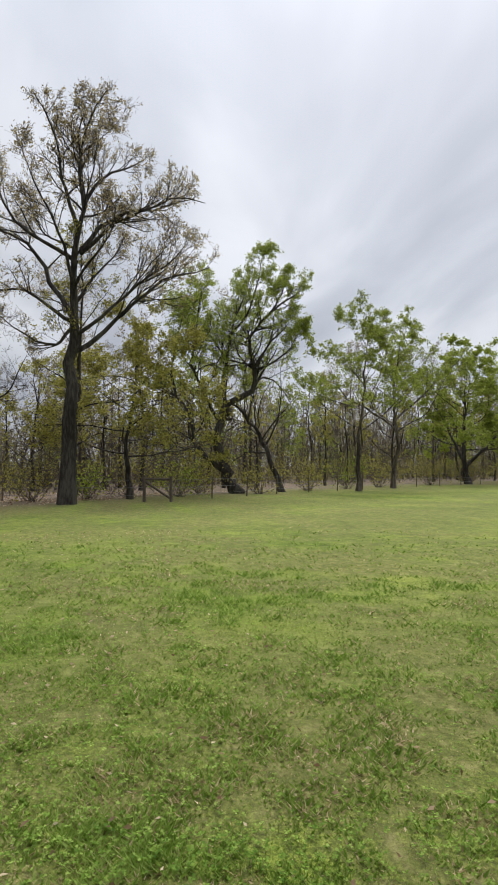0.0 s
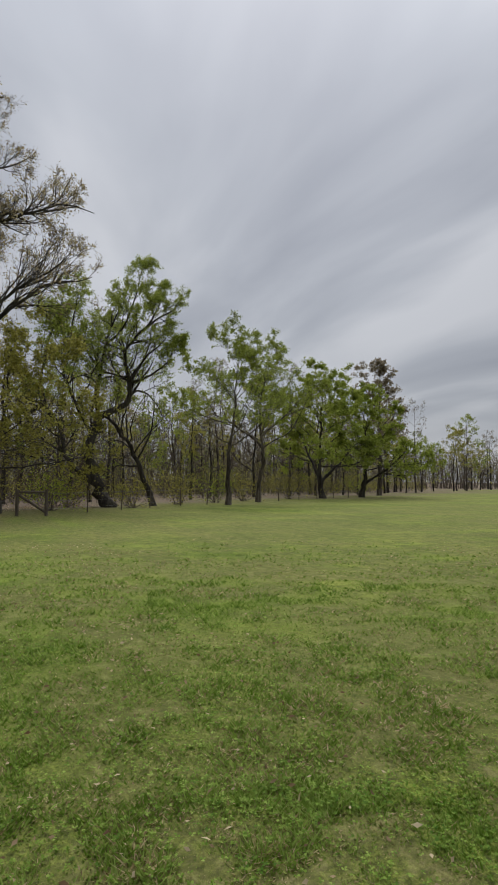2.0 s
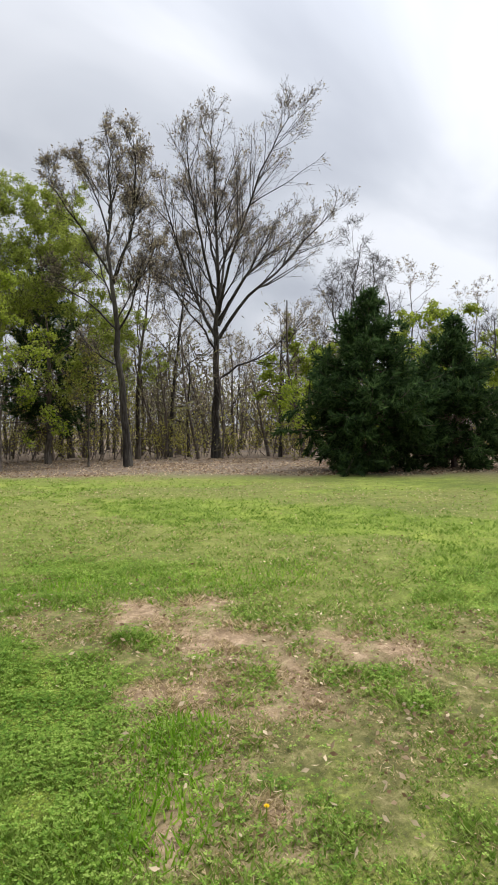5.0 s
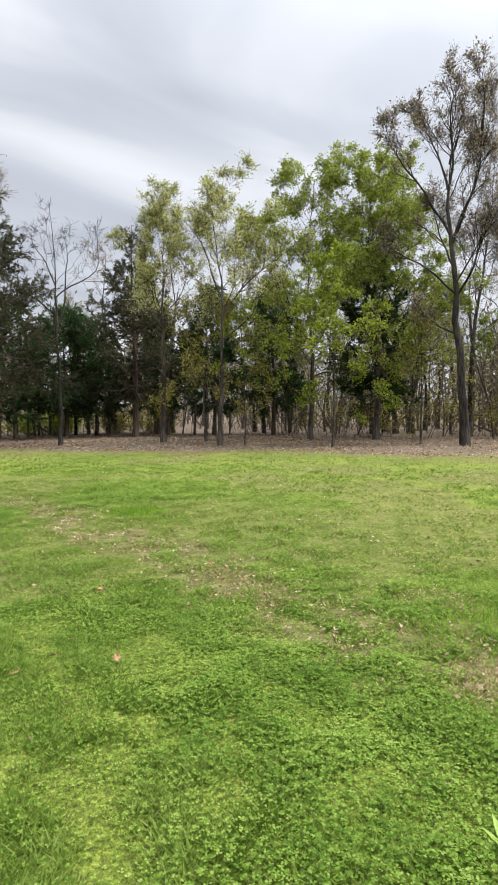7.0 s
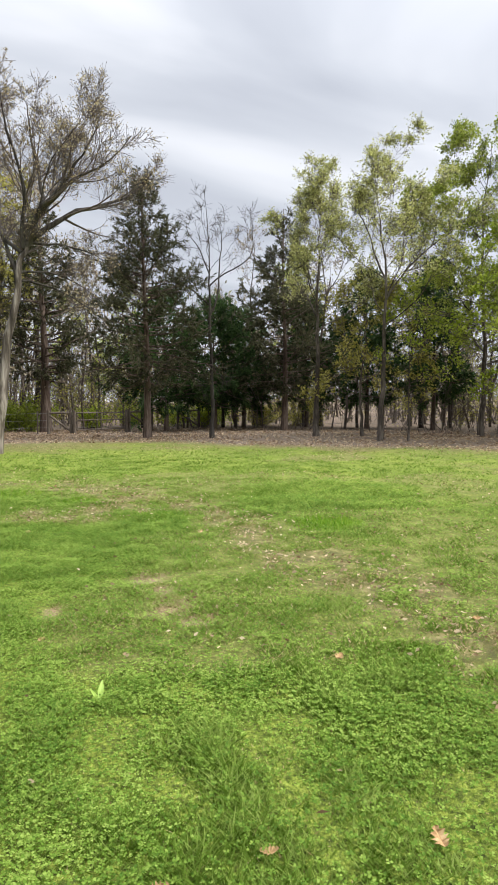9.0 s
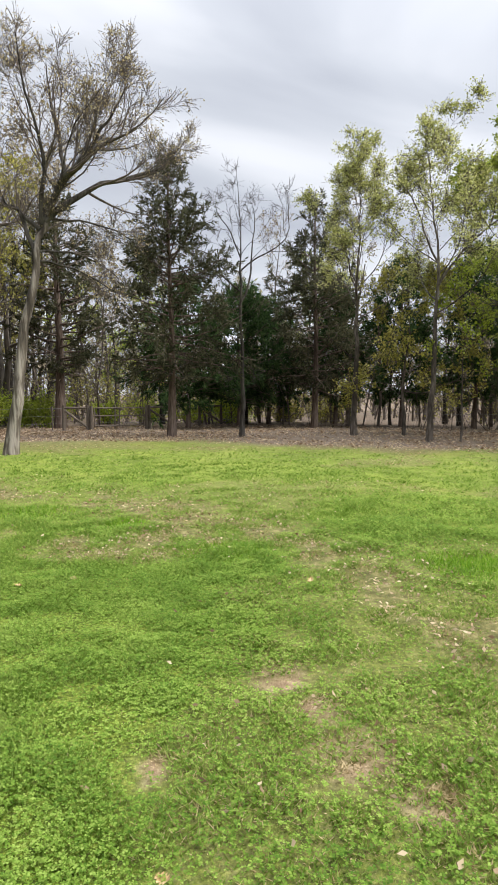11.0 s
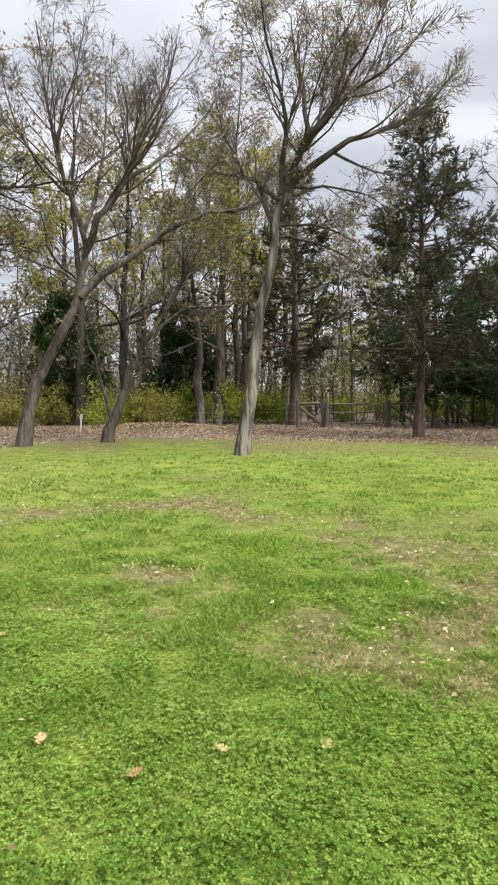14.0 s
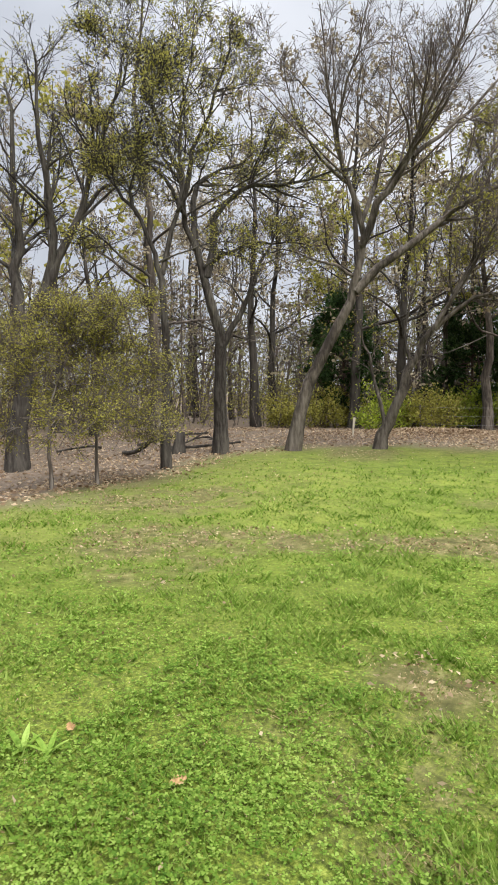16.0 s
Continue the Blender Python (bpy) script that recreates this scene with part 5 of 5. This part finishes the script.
def lawn_cover():
    rng = np.random.default_rng(3)
    n = 4000000
    x, y = rng.uniform(-9, 18.5, n), rng.uniform(-31, 17, n)
    x = np.concatenate([x, rng.normal(1.5, 2.3, 950000)])
    y = np.concatenate([y, rng.uniform(-15.5, 2.5, 950000) + rng.normal(0, 1.5, 950000)])
    n = len(x)
    d = path_distance(x, y)
    limit = np.interp(y, [-19, -10, -5, 0], [1.5, 1.2, -0.9, -9])
    seen = rng.uniform(size=n) < np.clip((x - limit) / 2.5 + 1.0, 0.12, 1)
    rho = grass_density(d)
    keep = seen & (rng.uniform(size=n) < rho)
    x, y, d = x[keep], y[keep], d[keep]
    litter, bare, dull = zones(x, y)
    clump = mottle(x, y, 0.24, 61, 2)
    tall = 0.3 + 1.35 * np.clip(1.5 * clump - 0.25, 0, 1.2) ** 1.4 * (0.6 + 0.8 * mottle(x, y, 1.3, 67, 2))
    u = rng.uniform(size=len(x))
    thick = rng.uniform(size=len(x)) < np.clip(3.0 * clump - 0.3, 0.5, 1)
    green = thick & (u < 1 - 0.98 * bare) & (u < 1 - 0.8 * dull) & (litter < 0.4)
    dry = ~green & (litter < 0.5) & (rng.uniform(size=len(x)) < 0.3 + 0.65 * np.maximum(dull, bare))

    def blades(name, pick, label, material, height, lean):
        px, py, dd = x[pick], y[pick], d[pick]
        m = len(px)
        a = rng.uniform(0, 2 * np.pi, m)
        h = height * tall[pick] * rng.uniform(0.5, 1.4, m) * (1 - 0.45 * dull[pick])
        w = 0.0032 * rng.uniform(0.7, 1.5, m) * (1 + dd / 3)
        base = np.stack([px, py, land(px, py) - 0.006], -1)
        side = np.stack([np.cos(a), np.sin(a), 0 * a], -1) * w[:, None]
        b = a + rng.normal(size=m)
        tip = base + np.stack([-np.sin(b) * h * lean, np.cos(b) * h * lean, h], -1) * rng.uniform(0.75, 1.0, (m, 1))
        V = np.stack([base - side, base + side, tip], 1).reshape(-1, 3)
        return tagged(part(name, mesh_from(name, V, np.arange(3 * m).reshape(m, 3)), material), label, "grass", kind="stuff")

    clover_field = mottle(x, y, 1.4, 81)
    is_clover = green & (d < 7) & (rng.uniform(size=len(x)) < (1 - 0.7 * dull) * np.interp(y, [-11, -8], [0.35, 1.0]) * np.clip((clover_field - 0.25) * 2.2, 0.14, 0.75) * 0.66)
    blades("lawn_grass", green & ~is_clover, "short fresh green lawn grass", GRASS, 0.048, 1.0)
    blades("dry_grass", dry, "flattened straw-coloured dead grass in worn patches", DRY_GRASS, 0.03, 1.7)
    px, py = x[is_clover], y[is_clover]
    m = len(px)
    turn = rng.uniform(0, 2 * np.pi, m)
    h = land(px, py) + rng.uniform(0.01, 0.04, m) * (0.5 + tall[is_clover])
    Vs, Fs = [], []
    for k in range(3):
        a = turn + k * 2 * np.pi / 3
        ways = np.stack([np.cos(a), np.sin(a), rng.uniform(-0.1, 0.45, m)], -1)
        side = np.stack([-np.sin(a), np.cos(a), rng.normal(size=m) * 0.25], -1)
        s = rng.uniform(0.0065, 0.0128, m)[:, None] * (1 + d[is_clover] / 8)[:, None]
        c = np.stack([px, py, h], -1)
        Vs.append(np.stack([c, c + s * (0.75 * ways + 0.5 * side), c + s * 1.05 * ways, c + s * (0.75 * ways - 0.5 * side)], 1).reshape(-1, 3))
        Fs.append(np.arange(4 * m).reshape(m, 4) + 4 * m * k)
    tagged(part("clover", mesh_from("clover", np.concatenate(Vs), np.concatenate(Fs)), CLOVER), "low three-leaved clover growing through the lawn", "clover", kind="stuff")


lawn_cover()


# ---- fence ----
def post_mesh(bm, x, y, h, r, sides=9):
    ret = bmesh.ops.create_cone(bm, cap_ends=True, segments=sides, radius1=r, radius2=r * 0.93, depth=h)
    bmesh.ops.translate(bm, verts=ret["verts"], vec=(x, y, h / 2 - 0.05))


def rail(bm, a, b, r, sides=8):
    a, b = Vector(a), Vector(b)
    ret = bmesh.ops.create_cone(bm, cap_ends=True, segments=sides, radius1=r, radius2=r * 0.9, depth=(b - a).length)
    bmesh.ops.transform(bm, verts=ret["verts"], matrix=Matrix.Translation((a + b) / 2) @ (b - a).to_track_quat("Z", "Y").to_matrix().to_4x4())


def brace(x1, y1, x2, y2, h=1.15):
    """Two fence posts joined by a top rail and a slanting strut."""
    root = tagged(thing("fence_brace", x1, y1), "weathered round timber fence brace with a slanting strut", "fence")
    d = (x2 - x1, y2 - y1)
    for px, py in ((0, 0), d):
        bm = bmesh.new()
        post_mesh(bm, px, py, h + 0.05, 0.075)
        part("post", bm, WEATHERED, root)
    for name, a, b in (("rail", (0, 0, h - 0.12), (*d, h - 0.12)), ("strut", (0, 0, h - 0.2), (*d, 0.12))):
        bm = bmesh.new()
        rail(bm, a, b, 0.055)
        part(name, bm, WEATHERED, root)
    return root


def gate(x1, y1, x2, y2, h=1.1):
    root = tagged(thing("farm_gate", x1, y1), "closed weathered farm gate between round timber posts", "gate")
    d = Vector((x2 - x1, y2 - y1, 0))
    for s in (0, 1):
        bm = bmesh.new()
        post_mesh(bm, *(d * s).xy, h + 0.08, 0.08)
        part("post", bm, WEATHERED, root)
    for z in (0.2, 0.66, 1.02):
        bm = bmesh.new()
        rail(bm, d * 0.04 + Vector((0, 0, z)), d * 0.96 + Vector((0, 0, z)), 0.03)
        part("bar", bm, WEATHERED, root)
    for s in (0.05, 0.5, 0.95):
        bm = bmesh.new()
        rail(bm, d * s + Vector((0, 0, 0.15)), d * s + Vector((0, 0, 1.04)), 0.03)
        part("upright", bm, WEATHERED, root)


gate(2.3, 24.0, 4.9, 24.6)
brace(1.1, 24.35, 2.15, 24.1)
brace(5.05, 24.7, 6.3, 25.2)
brace(8.0, 26.6, 9.4, 27.4)
brace(27.0, 13.4, 28.9, 12.2)
brace(29.0, -15.6, 28.8, -16.8)
FENCE = [(-26, 27.5), (-14, 27), (-6, 26), (0.6, 24.6), (6.3, 25.2), (8.0, 26.6), (9.4, 27.4), (18, 21.5), (27.0, 13.4), (28.9, 12.2), (31, 4), (31.5, -6), (29.0, -15.6), (28.8, -16.8), (35, -23.5), (40, -31), (50, -48.5)]


def wire_fence():
    count = 0
    posts = []
    for (ax, ay), (bx, by) in zip(FENCE, FENCE[1:]):
        n = max(1, round(math.hypot(bx - ax, by - ay) / 3.4))
        posts += [(ax + (bx - ax) * i / n, ay + (by - ay) * i / n) for i in range(n)]
    posts.append(FENCE[-1])
    root = tagged(thing("wire_fence", *FENCE[0]), "field fence of thin posts and sagging wire along the wood", "fence")
    ox, oy = FENCE[0]
    oz = float(land(ox, oy))
    bm = bmesh.new()
    post_mesh(bm, 0, 0, 1.15, 0.035, 6)
    first = part("post", bm, WEATHERED, root)
    rng = random.Random(4)
    for px, py in posts:
        ob = first if count == 0 else new("post", first.data)
        ob.parent = root
        ob.matrix_basis = pose(px - ox, py - oy, float(land(px, py)) - oz, rng.uniform(-3, 3), rng.uniform(-3, 3), rng.uniform(0, 90))
        count += 1
    for z in (0.3, 0.65, 1.0):
        bm = bmesh.new()
        for (ax, ay), (bx, by) in zip(posts, posts[1:]):
            za, zb = float(land(ax, ay)) - oz, float(land(bx, by)) - oz
            mid = ((ax + bx) / 2 - ox, (ay + by) / 2 - oy, (za + zb) / 2 + z - 0.03)
            rail(bm, (ax - ox, ay - oy, za + z), mid, 0.005, 4)
            rail(bm, mid, (bx - ox, by - oy, zb + z), 0.005, 4)
        part("wire", bm, WIRE, root)


wire_fence()


# ---- small things ----
def survey_stake(x, y):
    bm = bmesh.new()
    ret = bmesh.ops.create_cube(bm, size=1)
    bmesh.ops.scale(bm, verts=ret["verts"], vec=(0.09, 0.05, 0.75))
    for v in bm.verts:
        if v.co.z < 0:
            v.co.x *= 0.4
    bmesh.ops.bevel(bm, geom=bm.edges[:], offset=0.008, segments=2, affect="EDGES")
    ob = tagged(part("stake", bm, STAKE_PAINT), "pale wooden survey stake standing in the leaf litter", "stake")
    ob.matrix_basis = pose(x, y, float(land(x, y)) + 0.3, 3, 4, 30)


survey_stake(-7.1, 20.6)


def fallen_log(x, y, length, r, turn, tilt, seed, label):
    rng = np.random.default_rng(seed)
    P, R = shoots(rng, np.zeros((1, 3)), np.array([[1.0, 0, math.tan(radians(tilt))]]), np.array([length]), np.array([r]), 9, 0.07, np.zeros(1), 0.6)
    wood = Wood()
    wood.add(P, R, 10)
    P2, R2, L2 = offspring(rng, P, R, np.array([length]), 5, (0.3, 1), (30, 60), 0.22, 4, 0.12, 0.05)
    wood.add(P2, R2, 5)
    ob = tagged(part("fallen_log", wood.mesh("fallen_log"), BARK_DARK), label, "log")
    ob.matrix_basis = pose(x, y, float(land(x, y)) + r * 0.8, 0, 0, turn)


for i, (lx, ly, ll, lr, lt, lz) in enumerate([(-10.9, 14.8, 2.2, 0.05, 10, 8), (-11.8, 13.8, 2.8, 0.07, -25, 4), (-9.6, 16.0, 1.8, 0.04, 160, 14), (-12.6, 15.4, 2.4, 0.05, 40, 6), (-11.2, 15.2, 1.6, 0.035, 75, 12), (-13.4, 14.6, 2.0, 0.04, -60, 10)]):
    fallen_log(lx, ly, ll, lr, lt, lz, 120 + i, "rotting dark fallen branch lying in the hollow")


def stump(x, y):
    rng = np.random.default_rng(77)
    wood = Wood()
    line = np.array([[0, 0, -0.1], [0.02, 0, 0.12], [0.05, 0.01, 0.35], [0.06, 0.02, 0.62], [0.07, 0.02, 0.64]])
    wood.add(line[None], np.array([[0.26, 0.2, 0.16, 0.15, 0.02]]), 12)
    ob = tagged(part("stump", wood.mesh("stump"), BARK_DARK), "broken dark tree stump among fallen branches", "stump")
    ob.matrix_basis = pose(x, y, float(land(x, y)))


stump(-10.2, 14.3)


def oak_leaf(x, y, size, turn, seed):
    """A curled dry leaf with pointed lobes and a raised midrib."""
    rng = random.Random(seed)
    bm = bmesh.new()
    left, right, mid = [], [], []
    for i in range(11):
        s = i / 10
        w = size * 0.34 * math.sin(math.pi * (0.08 + 0.88 * s)) * (1.25 if i % 2 else 0.55)
        curl = 0.28 * size * (2 * s - 1) ** 2
        lift = rng.uniform(0.0, 0.12) * size
        mid.append(bm.verts.new((size * (s - 0.5), 0, curl * 0.6)))
        left.append(bm.verts.new((size * (s - 0.5) + 0.04 * size * (i % 2), w, curl * 0.6 + w * 0.35 + lift)))
        right.append(bm.verts.new((size * (s - 0.5) + 0.04 * size * (i % 2), -w, curl * 0.6 + w * 0.35 + lift)))
    for i in range(10):
        bm.faces.new((mid[i], mid[i + 1], left[i + 1], left[i]))
        bm.faces.new((right[i], right[i + 1], mid[i + 1], mid[i]))
    ob = tagged(part("oak_leaf", bm, OAK_LEAF), "curled dry tan lobed leaf lying on the lawn", "leaf", group="single dry leaves on the lawn")
    ob.matrix_basis = pose(x, y, float(land(x, y)) + 0.035, rng.uniform(-18, 18), rng.uniform(-18, 18), turn)


OAK_LEAF = surface("dry_oak_leaf", [(0.22, 0.13, 0.06), (0.38, 0.25, 0.12), (0.55, 0.42, 0.24)], 14, 90, 0.8, 0.3, 0.003, thing_random=0.35, specular=0.1)
for i, (lx, ly) in enumerate([(-0.03, -0.99), (-0.36, -0.92), (-1.1, 0.56), (-0.2, 0.56), (0.97, 4.73), (-2.05, 1.98), (-1.38, 1.9), (-0.66, 0.75), (0.13, 0.72), (0.57, 0.77), (0.72, -2.68), (1.06, -4.92), (2.03, -5.03), (1.45, -4.88), (2.38, -3.59), (3.16, -12.94), (3.59, -3.32), (2.5, 0.12)]):
    oak_leaf(lx, ly, 0.062 + 0.025 * ((i * 7) % 5) / 5, i * 67, 200 + i)


def weed(x, y, seed, size=0.12):
    """A rosette of long upright leaves."""
    rng = np.random.default_rng(seed)
    root = tagged(thing("broadleaf_weed", x, y), "pale green rosette weed with long upright leaves", "weed", group="weeds in the lawn")
    for k in range(6):
        bm = bmesh.new()
        a, tilt, L = k * 1.05 + rng.uniform(-0.3, 0.3), rng.uniform(0.5, 1.15), size * rng.uniform(0.75, 1.2)
        d, up, side = np.array([math.cos(a), math.sin(a), 0]), np.array([0, 0, 1.0]), np.array([-math.sin(a), math.cos(a), 0])
        rows = []
        for i in range(6):
            s = i / 5
            p = d * L * s * math.cos(tilt) * (1 + 0.25 * s) + up * L * s * math.sin(tilt) * (1 - 0.22 * s)
            w = L * 0.11 * math.sin(math.pi * (0.1 + 0.88 * s))
            rows.append([bm.verts.new(p - side * w + up * w * 0.3), bm.verts.new(p), bm.verts.new(p + side * w + up * w * 0.3)])
        for r0, r1 in zip(rows, rows[1:]):
            for q in (0, 1):
                bm.faces.new((r0[q], r0[q + 1], r1[q + 1], r1[q]))
        part("leaf_blade", bm, WEED_LEAF, root)


WEED_LEAF = surface("weed_leaf", [(0.14, 0.24, 0.03), (0.25, 0.37, 0.06), (0.36, 0.48, 0.12)], 9, 60, 0.6, 0.2, 0.003, thing_random=0.3, through_light=0.35, specular=0.15)
for i, (wx, wy) in enumerate([(1.0, -3.57), (-2.15, 1.78), (-2.03, 1.82), (2.66, -7.32), (4.6, -12.18), (4.85, -12.03), (-0.94, 0.36)]):
    weed(wx, wy, 230 + i)


def tuft(x, y, r, seed):
    """A lush clump standing above the lawn."""
    rng = np.random.default_rng(seed)
    n = 520
    a, q = rng.uniform(0, 2 * np.pi, n), np.sqrt(rng.uniform(0, 1, n)) * r
    px, py = x + np.cos(a) * q * 1.3, y + np.sin(a) * q
    h = rng.uniform(0.05, 0.12, n) * (1.15 - 0.7 * q / r)
    base = np.stack([px, py, land(px, py) - 0.005], -1)
    b = rng.uniform(0, 2 * np.pi, n)
    side = np.stack([np.cos(b), np.sin(b), 0 * b], -1) * 0.007
    tip = base + np.stack([rng.normal(size=n) * 0.5 * h, rng.normal(size=n) * 0.5 * h, h], -1)
    V = np.stack([base - side, base + side, tip], 1).reshape(-1, 3) - np.array([x, y, float(land(x, y))])
    ob = tagged(part("grass_tuft", mesh_from("grass_tuft", V, np.arange(3 * n).reshape(n, 3)), TUFT), "lush bright green clump of taller grass", "grass", group="clumps in the lawn", kind="stuff")
    ob.matrix_basis = pose(x, y, float(land(x, y)))


TUFT = leaf_mat("tuft_blade", (0.10, 0.21, 0.012), (0.18, 0.33, 0.025), (0.30, 0.44, 0.06))
for i, (ux, uy, ur) in enumerate([(0.2, 4.2, 0.45), (2.1, 1.34, 0.4), (4.16, 0.26, 0.4), (1.26, 2.98, 0.25), (4.13, 0.03, 0.35), (4.14, -11.27, 0.2), (3.9, -12.01, 0.2), (3.34, -11.56, 0.2), (3.68, -12.13, 0.15), (2.84, -8.64, 0.25), (2.3, -8.9, 0.3), (5.4, -6.6, 0.7), (6.2, -7.4, 0.6), (4.6, -5.9, 0.6)]):
    tuft(ux, uy, ur, 250 + i)


def dandelion(x, y):
    root = tagged(thing("dandelion", x, y), "small yellow dandelion flower on a short stalk", "flower")
    bm = bmesh.new()
    ret = bmesh.ops.create_cone(bm, cap_ends=True, segments=6, radius1=0.003, radius2=0.0025, depth=0.07)
    bmesh.ops.translate(bm, verts=ret["verts"], vec=(0, 0, 0.03))
    part("stalk", bm, WEED_LEAF, root)
    bm = bmesh.new()
    for ring, (r, z) in enumerate(((0.011, 0.066), (0.008, 0.069), (0.0045, 0.071))):
        for k in range(12):
            a = k * math.tau / 12 + ring * 0.3
            c, s = math.cos(a), math.sin(a)
            v = [bm.verts.new(p) for p in ((0, 0, z - 0.006), (r * c - 0.003 * s, r * s + 0.003 * c, z), (r * 1.12 * c, r * 1.12 * s, z + 0.002), (r * c + 0.003 * s, r * s - 0.003 * c, z))]
            bm.faces.new(v)
    part("flower_head", bm, surface("dandelion_petal", [(0.75, 0.5, 0.01), (0.85, 0.65, 0.03)], 60, 200, 0.7, 0), root, "bright yellow petals")


dandelion(2.54, -9.32)
